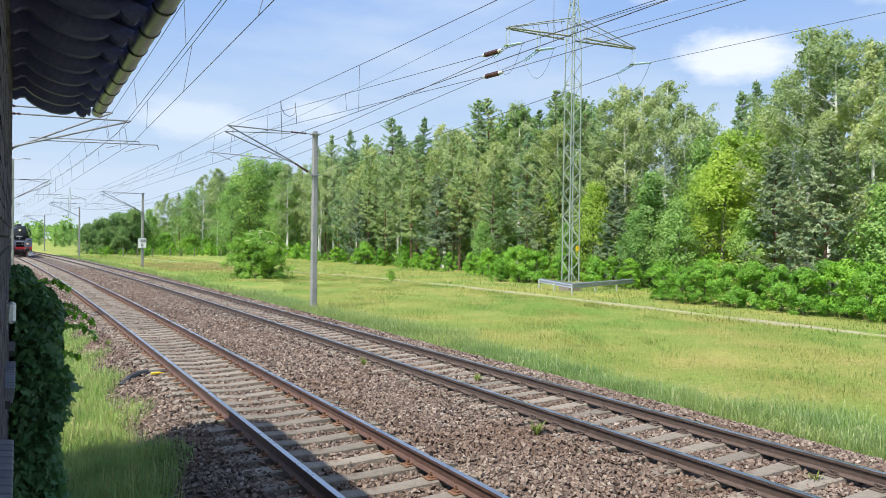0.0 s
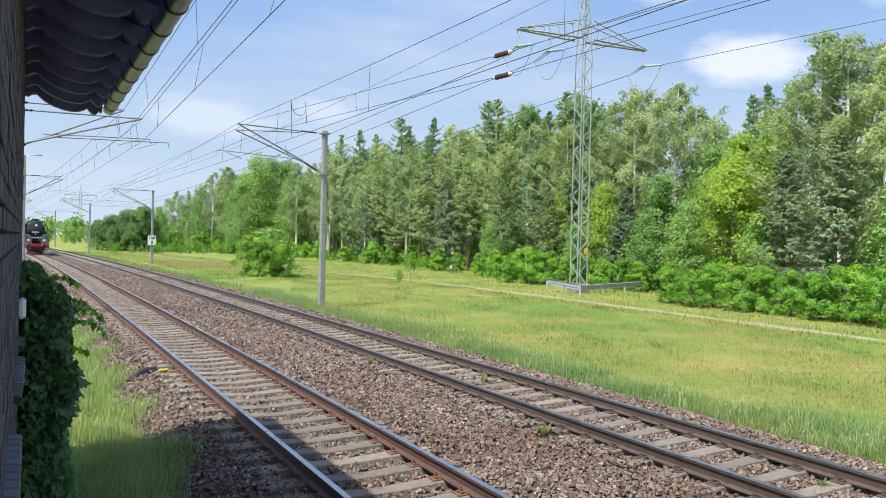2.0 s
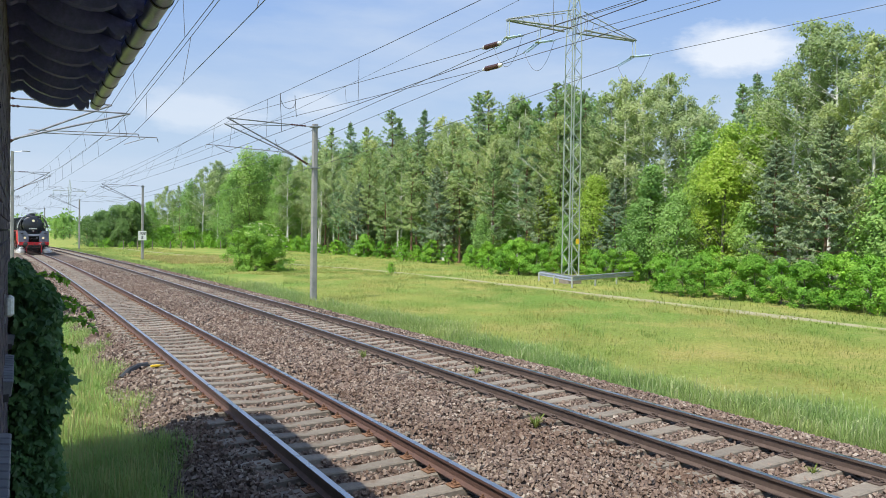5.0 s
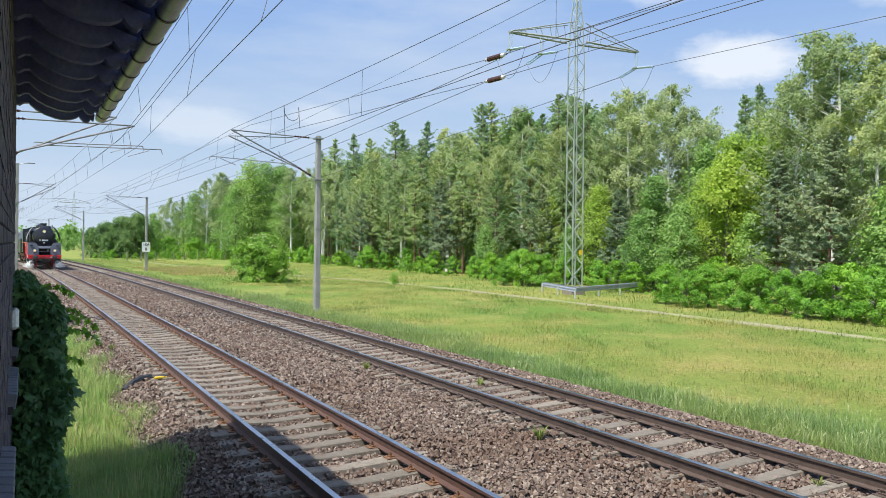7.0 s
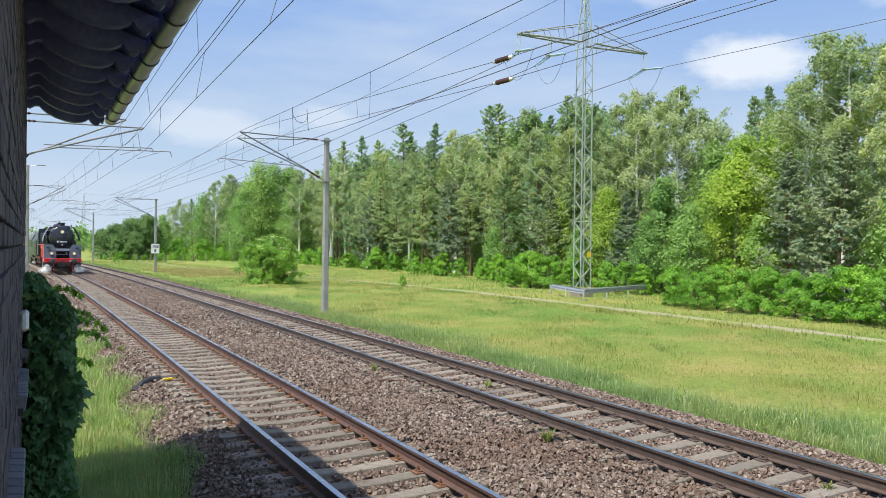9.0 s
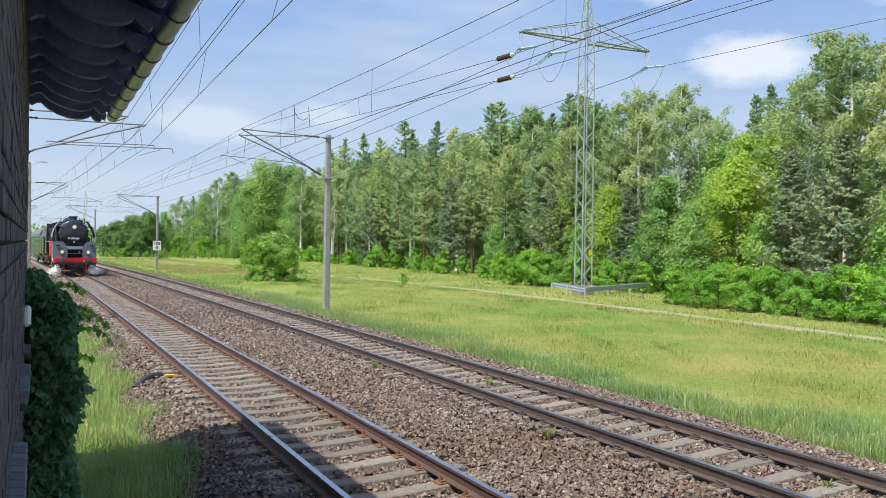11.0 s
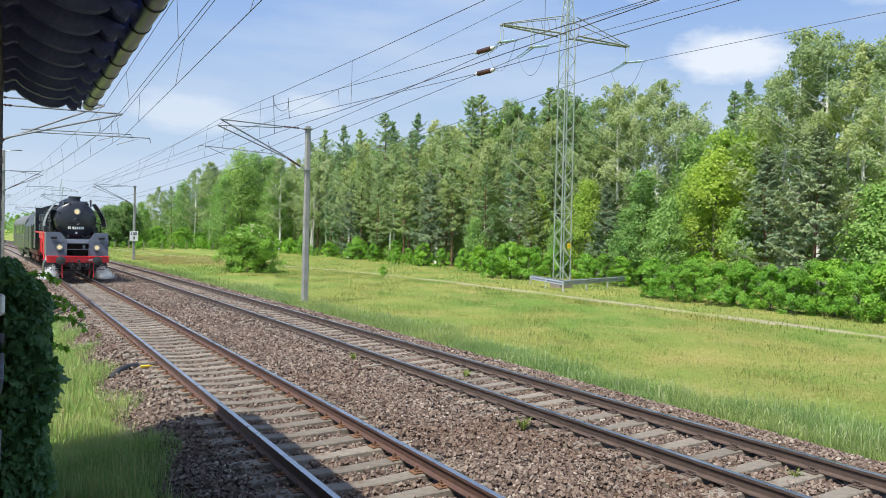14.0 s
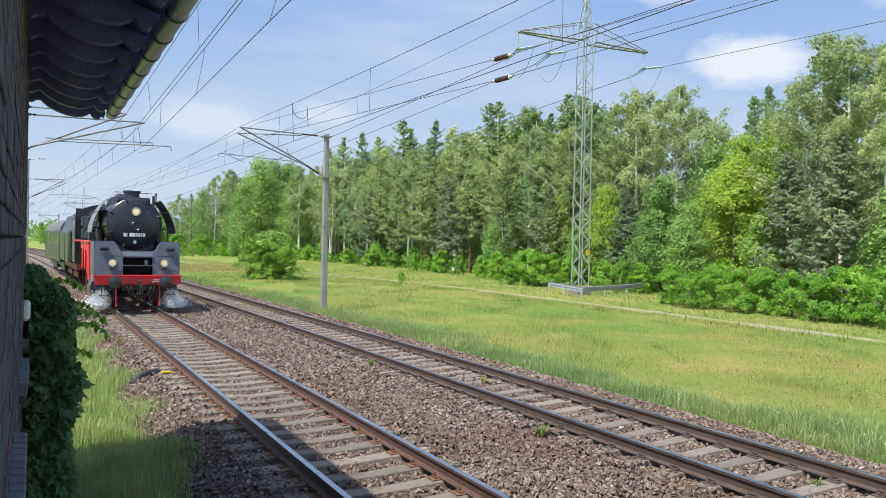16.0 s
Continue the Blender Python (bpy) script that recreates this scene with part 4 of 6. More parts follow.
plant(shrubs, [(16 + i * 2.6 + r4.uniform(-1, 1), 168 + r4.uniform(-6, 10) - i * 1.2, r4.uniform(2.2, 4.2)) for i in range(14)])
plant(shrubs, [(42 + r4.uniform(-1, 2), 128 + i * 4, r4.uniform(2, 3.6)) for i in range(8)])
plant(shrubs, [(12 + i * 1.35, 152 + r4.uniform(-5, 9), r4.uniform(1.0, 2.0)) for i in range(20)])
plant(broads, [(30, 205, 9), (34, 200, 11), (38, 195, 12), (42, 190, 12), (46, 185, 13), (25, 210, 8), (40, 205, 12)])
plant(shrubs, [(24 + i * 2.2, 172 + r4.uniform(-8, 12), r4.uniform(3.2, 5)) for i in range(10)])
done(talls + thicket + pines + darks + wides + birches + broads + limes + shrubs + hedge + fills)


def elder_bush():
    """The round elder in flower near the track."""
    t = make_broad(91, 4.1, "dense round elder bush with cream flower heads", M_ELDER, 0.7, -0.04, "elder_bush", "", 0.14, 340, 100, dome=True)
    t["group"] = ""
    del t["group"]
    t.matrix_basis = pose(17.4, 62.2, GZ - 0.03)
    rs = np.random.default_rng(5)
    C = []
    while len(C) < 46:
        a, e = rs.uniform(3.4, 6.1), rs.uniform(0.25, 1.3)
        C.append((2.55 * math.cos(a) * math.cos(e), 2.55 * math.sin(a) * math.cos(e), 2.0 + 2.05 * math.sin(e)))
    me = leaf_mesh("flower_head", [(0, 0, 0)], [0.11], 20, 0.07, 0.055, M_BLOSSOM, rs, 0, 0.3)
    for x, y, z in C:
        part("flower_head", me, None, t, at=pose(x * 1.0, y * 1.0, z))


elder_bush()


def far_woods():
    rs = np.random.default_rng(15)
    n = 700
    a = np.radians(rs.uniform(-14, 22, n))
    D = rs.uniform(420, 640, n)
    hgt = rs.uniform(6, 13, n) * (0.7 + 0.3 * np.sin(a * 40))
    C = np.stack([D * np.sin(a), D * np.cos(a), hgt * rs.random(n) ** 0.6], -1)
    me = leaf_mesh("far_woods", C, rs.uniform(2, 4.5, n), 26, 1.5, 1.0, M_BROAD, rs)
    tagged(new("far_woods", me), "hazy green line of distant woods", "woods", kind="stuff")


far_woods()
for x, y, h, n in ((8.46, 5.8, 0.16, 26), (8.26, 13.25, 0.2, 30), (6.95, 16.05, 0.22, 34), (6.76, 9.16, 0.24, 30), (6.82, 9.3, 0.14, 18), (7.6, 5.9, 0.12, 18), (2.1, 22.0, 0.2, 24), (1.9, 24.5, 0.22, 24)):
    weed(x, y, -0.24, h, n, "small green weed tuft growing through the ballast")

# ---- overhead line ----


def insulator(s, a, b, r=0.06, n=6):
    a, b = Vector(a), Vector(b)
    for i in range(n):
        p, q = a.lerp(b, (i + 0.15) / n), a.lerp(b, (i + 0.75) / n)
        s.rod(p, q, r, r * 0.5, n=8)
    return s.rod(a, b, r * 0.45, n=6)


def catenary_mast(x, y, h, arm, z_top, z_low, label, sign=False, lamp=False, low=5.6, simple=False):
    """A concrete post with a tube bracket; arm: how far the bracket reaches, with its sign."""
    t = thing("catenary_mast", label, "catenary mast", "catenary masts")
    s = Shape()
    w0, w1 = 0.142, 0.108
    ring = lambda w, z: [(x + px * w, y + py * w, z) for px, py in ((-1, -0.7), (-0.7, -1), (0.7, -1), (1, -0.7), (1, 0.7), (0.7, 1), (-0.7, 1), (-1, 0.7))]
    vs = ring(w0, GZ - 0.1) + ring(w1, h)
    s.add(vs, [(i, (i + 1) % 8, 8 + (i + 1) % 8, 8 + i) for i in range(8)] + [tuple(range(8, 16))])
    for z in (GZ + 1.45, GZ + 0.95, GZ + 3.9):
        s.box((x, y, z), (0.29, 0.29, 0.02), ch=0.005)
    part("post", s, M_MAST, t, "tapered grey concrete post")
    if arm:
        d = 1 if arm > 0 else -1
        tip = x + arm
        b = Shape()
        b.rod((x + d * 1.2, y, z_top - 0.06), (tip, y, z_top), 0.028, n=8)
        if not simple:
            b.rod((x + d * 1.2, y + 0.05, z_top - 0.12), (tip + d * 0.1, y, z_top - 0.28), 0.02, n=8)
        b.rod((x + d * 1.0, y, z_low + 0.55), (tip, y, z_top), 0.034, n=8)
        if not simple:
            b.rod((x + d * 1.0, y, z_low + 0.5), (tip + d * 0.12, y, z_top - 0.28), 0.03, n=8)
        part("bracket", b, M_TUBE, t, "grey steel bracket tubes")
        part("insulator", insulator(Shape(), (x + d * 0.45, y, z_top - 0.07), (x + d * 1.2, y, z_top - 0.06), 0.055), M_INSUL, t, "dark brown ribbed insulator", True)
        part("insulator", insulator(Shape(), (x + d * 0.35, y, z_low + 0.16), (x + d * 1.0, y, z_low + 0.52), 0.07), M_INSUL, t, "dark brown ribbed insulator", True)
        part("clamp", Shape().box((x, y, z_top - 0.08), (0.4, 0.4, 0.06)).rod((x, y, z_top - 0.08), (x + d * 0.45, y, z_top - 0.07), 0.02), M_TUBE, t)
        part("clamp", Shape().box((x, y, z_low), (0.42, 0.42, 0.05)).rod((x, y, z_low), (x + d * 0.35, y, z_low + 0.16), 0.03), M_TUBE, t)
        part("registration_arm", Shape().rod((x + d * 1.6, y, low + 0.3), (tip + d * 0.9, y, low + 0.42), 0.02).rod((tip + d * 0.9, y, low + 0.42), (tip + d * 0.95, y, low + 0.25), 0.015), M_TUBE, t)
        part("steady_arm", Shape().rod((tip + d * 0.5, y, low + 0.36), (tip - d * 0.2, y, low + 0.1), 0.015), M_TUBE, t)
        part("hanger", Shape().rod((tip - d * 0.2, y, z_top - 0.2), (tip - d * 0.1, y, low + 0.38), 0.008), M_WIRE, t)
        if not simple:
            part("hanger", Shape().rod((x + d * 1.9, y, z_top - 0.8), (x + d * 1.7, y, low + 0.3), 0.012), M_WIRE, t)
    if sign:
        p = part("kilometre_board", Shape().box((x - 0.05, y - 0.24, 2.15), (0.86, 0.03, 1.05), ch=0.008), M_WHITE, t, "white kilometre board with black figures")
        for txt, z in (("108", 2.26), ("8", 1.78)):
            cu = bpy.data.curves.new("figures", "FONT")
            cu.body, cu.size, cu.align_x, cu.extrude, cu.offset = txt, 0.46, "CENTER", 0.004, 0.008
            tmp = bpy.data.objects.new("figures", cu)
            me = bpy.data.meshes.new_from_object(tmp)
            bpy.data.objects.remove(tmp)
            me.materials.append(M_INK)
            part("inscription", me, None, p, "black figures", at=pose(x - 0.05, y - 0.262, z, 90))
    if lamp:
        part("lamp_arm", Shape().rod((x, y, h - 0.1), (x + 0.9, y - 0.3, h + 0.05), 0.03).box((x + 1.0, y - 0.35, h + 0.03), (0.6, 0.16, 0.08), ch=0.03), M_TUBE, t)
    return t


catenary_mast(12.1, 34, 7.75, -4.05, 7.7, 5.7, "grey concrete catenary mast with bracket over the track", low=6.05)
catenary_mast(12.1, 90.4, 7.75, -4.2, 7.75, 5.6, "grey concrete catenary mast carrying a white kilometre board", True, low=6.0)
catenary_mast(8.8, 139.2, 7.8, -4.4, 8.4, 6.2, "grey concrete catenary mast further along the line", low=6.0)
catenary_mast(5.25, 197.7, 7.8, -4.2, 7.7, 5.7, "grey concrete catenary mast far along the line", low=6.0)
catenary_mast(-1.15, 29.0, 7.0, 4.6, 6.8, 5.1, "grey concrete catenary mast behind the house corner", low=5.6, simple=True)
catenary_mast(-1.3, 30.0, 7.3, 4.25, 7.2, 5.1, "grey concrete catenary mast behind the house corner", low=5.8, simple=True)
catenary_mast(-0.46, 72.0, 9.1, 2.75, 7.5, 5.8, "grey concrete catenary mast with a small lamp", lamp=True, low=5.9)
catenary_mast(-2.4, 130.0, 8.0, 2.5, 7.8, 6.0, "grey concrete catenary mast on the house side", low=5.9)


def wire(s, pts, sag=0.0, r=0.009, n=8):
    """A hanging wire through points; each span sags."""
    line = [Vector(pts[0])]
    for a, b in zip(pts, pts[1:]):
        a, b = Vector(a), Vector(b)
        dip = sag * min(1.0, (a - b).length / 60) ** 2 if sag < 1 else sag
        for i in range(1, n + 1):
            f = i / n
            line.append(a.lerp(b, f) - Vector((0, 0, dip * 4 * f * (1 - f))))
    return s.path(line, r, 4)


def catenary(label, mess, cont, sag, drop_every, r=0.009):
    t = thing("catenary_line", label, "overhead wire", "overhead wires")
    part("messenger_wire", wire(Shape(), mess, sag, r), M_WIRE, t)
    part("contact_wire", wire(Shape(), cont, 0.0, r), M_WIRE, t)

    def at(line, y, sg):
        for a, b in zip(line, line[1:]):
            lo, hi = sorted((a[1], b[1]))
            if lo <= y <= hi:
                f = (y - a[1]) / (b[1] - a[1])
                dip = sg * min(1.0, (Vector(a) - Vector(b)).length / 60) ** 2
                return Vector(a).lerp(Vector(b), f) - Vector((0, 0, dip * 4 * f * (1 - f)))
        return None
    lo, hi = min(p[1] for p in mess), max(p[1] for p in mess)
    y = lo + drop_every * 0.5
    while y < hi:
        a, b = at(mess, y, sag), at(cont, y, 0)
        if a and b:
            part("dropper", Shape().rod(a, b, 0.006, n=4), M_WIRE, t)
        y += drop_every
    return t


catenary("track wire with droppers over the rusty track", [(3.6, -32, 8.4), (3.49, 14.6, 7.3), (3.43, 29, 6.78), (2.25, 72, 7.5), (0.0, 130, 7.6), (-5, 195, 7.6)],
         [(1.5, -32, 6.2), (3.14, 10.35, 6.05), (3.5, 29, 6.02), (2.25, 72, 6.2), (-0.2, 130, 6.1), (-5, 195, 6.0)], 0.5, 6.7)
catenary("second parallel wire pair over the rusty track", [(3.5, -30, 9.6), (3.15, 17, 7.9), (2.93, 30, 7.2), (1.6, 72, 7.7), (-5, 130, 8.4)],
         [(3.6, -30, 8.7), (3.22, 14.5, 7.03), (3.07, 30, 6.41), (1.7, 72, 6.7), (-5, 130, 7.6)], 0.3, 7.3)
catenary("track wire with droppers over the main track", [(8.3, -28, 7.7), (8.05, 34, 7.73), (7.8, 90.4, 7.75), (4.5, 139.2, 8.3), (1.0, 197.7, 7.7)],
         [(8.4, -28, 6.15), (8.0, 34, 6.2), (6.2, 90.4, 6.1), (3.6, 139.2, 6.1), (-1.2, 197.7, 6.1)], 0.37, 8.6)
catenary("insulated second wire pair over the main track", [(16.0, -26, 8.4), (11.6, 11.4, 7.75), (10.85, 16.87, 7.64), (8.86, 34, 7.97), (7.3, 90.4, 7.9)],
         [(16.0, -26, 7.6), (11.7, 9.4, 7.18), (10.87, 16.86, 7.07), (8.97, 33.9, 7.34), (7.0, 90.4, 6.9)], 0.1, 11.3)


def strain_insulator(a, b, label):
    t = thing("strain_insulator", label, "insulator", "strain insulators")
    a, b = Vector(a), Vector(b)
    s = Shape()
    for i in range(9):
        s.rod(a.lerp(b, i / 9), a.lerp(b, (i + 1) / 9), 0.07, 0.056, n=10)
    part("ribbed_body", s, M_INSUL, t, "dark brown ribbed body", True)
    d = (b - a).normalized()
    part("end_cap", Shape().rod(a - d * 0.12, a, 0.035, 0.06, n=10), M_STEEL, t, "grey metal cap", True)
    part("end_cap", Shape().rod(b, b + d * 0.12, 0.06, 0.035, n=10), M_STEEL, t, "grey metal cap", True)


strain_insulator((10.81, 17.12, 7.635), (10.9, 16.62, 7.645), "dark brown ribbed insulator in the overhead wire")
strain_insulator((10.83, 17.11, 7.065), (10.92, 16.61, 7.075), "dark brown ribbed insulator in the overhead wire")
single("jumper_cable", Shape().path([(7.97, 26.0, 7.53), (8.0, 26, 7.25), (8.12, 26, 7.06), (8.3, 26, 7.0), (8.46, 26, 7.08), (8.52, 26, 7.25), (8.5, 26, 7.5)], 0.011).path([(7.97, 26.0, 7.53), (8.03, 26, 6.2)], 0.011).path([(8.5, 26, 7.5), (8.56, 26, 6.75)], 0.011),
       M_WIRE, "looped jumper cable between two overhead wires", "cable")

# ---- power line ----
PYLON = pose(32.3, 40.15, -0.02, 0, 0, -2.5) @ Matrix.Scale(0.816, 4)


def pylon(at, label, fine=True):
    t = thing("lattice_pylon", label, "power pylon", "lattice pylons", at=at)
    H, r = 25.0, 0.036

    def half(z):
        return float(np.interp(z, [0, 18.6, 21.6, 25.0], [0.49, 0.46, 0.36, 0.06]))
    legs = [(-1, -1), (1, -1), (1, 1), (-1, 1)]
    for sx, sy in legs:
        s = Shape()
        for z0, z1 in ((0, 18.6), (18.6, 21.6), (21.6, 25.0)):
            s.rod((sx * half(z0), sy * half(z0), z0), (sx * half(z1), sy * half(z1), z1), r * 1.35, n=4)
        part("leg", s, M_PYLON, t)
    zs = [0.0]
    while zs[-1] < 24.2:
        zs.append(zs[-1] + max(0.55, half(zs[-1]) * 1.9))
    for k in range(4):
        a, b = legs[k], legs[(k + 1) % 4]
        for i, (z0, z1) in enumerate(zip(zs, zs[1:])):
            z1 = min(z1, H)
            p, q = (a, b) if (i + k) % 2 else (b, a)
            part("brace", Shape().rod((p[0] * half(z0), p[1] * half(z0), z0), (q[0] * half(z1), q[1] * half(z1), z1), r * 0.75, n=4), M_PYLON, t)
            if i % 6 == 0:
                part("strut", Shape().rod((a[0] * half(z0), a[1] * half(z0), z0), (b[0] * half(z0), b[1] * half(z0), z0), r * 0.7, n=4), M_PYLON, t)
    for d in (-1, 1):
        s = Shape()
        for y in (-0.55, 0.55):
            s.rod((d * 0.6, y, 20.1), (d * 6.4, y * 0.25, 20.1), 0.085, n=4)
            s.rod((d * 0.5, y, 21.6), (d * 6.4, y * 0.25, 20.15), 0.045, n=4)
            for i in range(8):
                f, g = i / 8, (i + 0.5) / 8
                lo = lambda f: Vector((d * (0.6 + 5.8 * f), y * (1 - 0.75 * f), 20.1))
                up = lambda f: Vector((d * (0.5 + 5.9 * f), y * (1 - 0.75 * f), 21.6 - 1.45 * f))
                if i % 2 == 0:
                    s.rod(lo(f), up(g), 0.03, n=4)
        for i in range(9):
            f = i / 9
            sg = 1 if i % 2 else -1
            w = lambda f: 0.55 * (1 - 0.75 * f)
            s.rod((d * (0.6 + 5.8 * f), sg * w(f), 20.1), (d * (0.6 + 5.8 * (f + 0.11)), -sg * w(f + 0.11), 20.1), 0.025, n=4)
        part("cross_arm", s, M_ARM, t, "lattice cross arm with underside shade in its grey")
    for x in (-6.3, -3.4, 6.3):
        h = Shape()
        for y in (-0.18, 0.18):
            h.rod((x - 0.35 * (1 if x < 0 else -1) * 0, y, 20.1), (x, y, 18.75), 0.035, n=4)
        h.box((x, 0, 18.75), (0.5, 0.5, 0.07))
        part("hanger", h, M_PYLON, t)
        i = Shape()
        for d in (-1, 1):
            for dx in (-0.13, 0.13):
                insulator(i, (x + dx, d * 0.25, 18.7), (x + dx, d * 2.1, 18.45 if d < 0 else 18.35), 0.075, 14)
        part("insulator_string", i, M_INSUL_BLUE, t, "pale blue insulator strings")
        part("jumper_loop", wire(Shape(), [(x, -2.1, 18.45), (x, 2.1, 18.35)], 1.9, 0.018, 14), M_WIRE, t)
    if fine:
        part("foundation", Shape().box((0, 0, -0.3), (1.35, 1.35, 0.76), ch=0.04), M_CONCRETE, t, "pale concrete foundation")
        part("warning_plate", Shape().box((0.1, -0.78, 2.9), (0.34, 0.02, 0.42)), M_YELLOW, t, "yellow warning plate")
    return t


pylon(PYLON, "pale green steel lattice pylon with one cross arm")
FAR_PYLON = pose(19.1, 362, -0.6, 0, 0, 4)
pylon(FAR_PYLON, "far steel lattice pylon of the same power line", False)


def conductor(x, r=0.024):
    t = thing("power_line", "thin power line conductor strung between steel pylons", "power line", "power line conductors")
    a, b = PYLON @ Vector((x, 2.1, 18.35)), FAR_PYLON @ Vector((x, -2.1, 18.45))
    part("span", wire(Shape(), [a, b], 6.2, r, 24), M_WIRE, t)
    a = PYLON @ Vector((x, -2.1, 18.45))
    part("span", wire(Shape(), [a, (a.x + 13, -250, 15.6)], 2.6, r * 0.7, 24), M_WIRE, t)


for x in (-6.3, -3.4, 6.3):
    conductor(x)
t = thing("earth_wire", "thin earth wire from pylon top to pylon top", "power line", "power line conductors")
part("span", wire(Shape(), [PYLON @ Vector((0, 0, 24.9)), FAR_PYLON @ Vector((0, 0, 24.9))], 5.4, 0.02, 24), M_WIRE, t)


def guard_rail():
    t = thing("guard_rail", "grey steel crash barrier before the pylon foot", "crash barrier")
    pts = [(31.75, 42.8), (29.5, 36.4), (38.3, 40.2)]
    prof = [(0.0, 0.0), (0.03, 0.04), (0.03, 0.1), (0.0, 0.14), (0.0, 0.18), (0.03, 0.22), (0.03, 0.28), (0.0, 0.32)]
    for a, b in zip(pts, pts[1:]):
        a, b = Vector((*a, -0.06)), Vector((*b, -0.06))
        d = (b - a).normalized()
        nrm = Vector((d.y, -d.x, 0))
        nrm = nrm if nrm.y < 0 else -nrm
        s = Shape()
        vs = [p + nrm * (w + o) + Vector((0, 0, z)) for o in (0.0, -0.012) for p in (a, b) for w, z in prof]
        n = len(prof)
        fs = [(i, i + 1, n + i + 1, n + i) for i in range(n - 1)] + [(2 * n + i, 3 * n + i, 3 * n + i + 1, 2 * n + i + 1) for i in range(n - 1)]
        part("beam", s.add(vs, fs), M_ZINC, t)
        k = max(2, int((b - a).length / 3))
        for i in range(k + 1):
            p = a.lerp(b, i / k)
            part("post", Shape().box((p.x - nrm.x * 0.06, p.y - nrm.y * 0.06, -0.2), (0.09, 0.06, 0.72)), M_STEEL, t)


guard_rail()
for x, y, lean in ((15.7, 140, 0), (18, 140.5, 0), (20.5, 141, 0), (23.5, 141, 0), (28, 142.5, 0), (33, 144, 0), (34.6, 144.5, 20), (25.5, 141.8, 0)):
    ob = single("fence_post", Shape().rod((0, 0, -0.1), (0, 0, 1.5), 0.09, 0.08, n=7), M_CONCRETE, "weathered grey fence post in the meadow", "fence post", "fence posts")
    ob.matrix_basis = pose(x, y, GZ, 0, lean)
single("drain_hose", Shape().path([(1.82, 16.5, -0.36), (2.0, 16.7, -0.24), (2.18, 16.85, -0.19), (2.38, 16.9, -0.18)], 0.068, 8).path([(2.38, 16.9, -0.18), (2.6, 16.8, -0.17), (2.95, 16.8, -0.16)], 0.02, 6),
       M_RUBBER, "black ribbed hose lying on the ballast", "hose", smooth=False)
single("cable_marker", Shape().box((0, 0, 0), (0.2, 0.06, 0.05), ch=0.012).rod((0.1, 0, 0), (0.16, 0.01, 0.0), 0.012), M_YELLOW, "small yellow cable marker beside the rail", "marker").matrix_basis = pose(2.5, 16.62, -0.16, 0, 0, 8)

# ---- the house at the camera's side ----
WX, WY = -0.09, 10.1   # outer face of the track wall, far corner


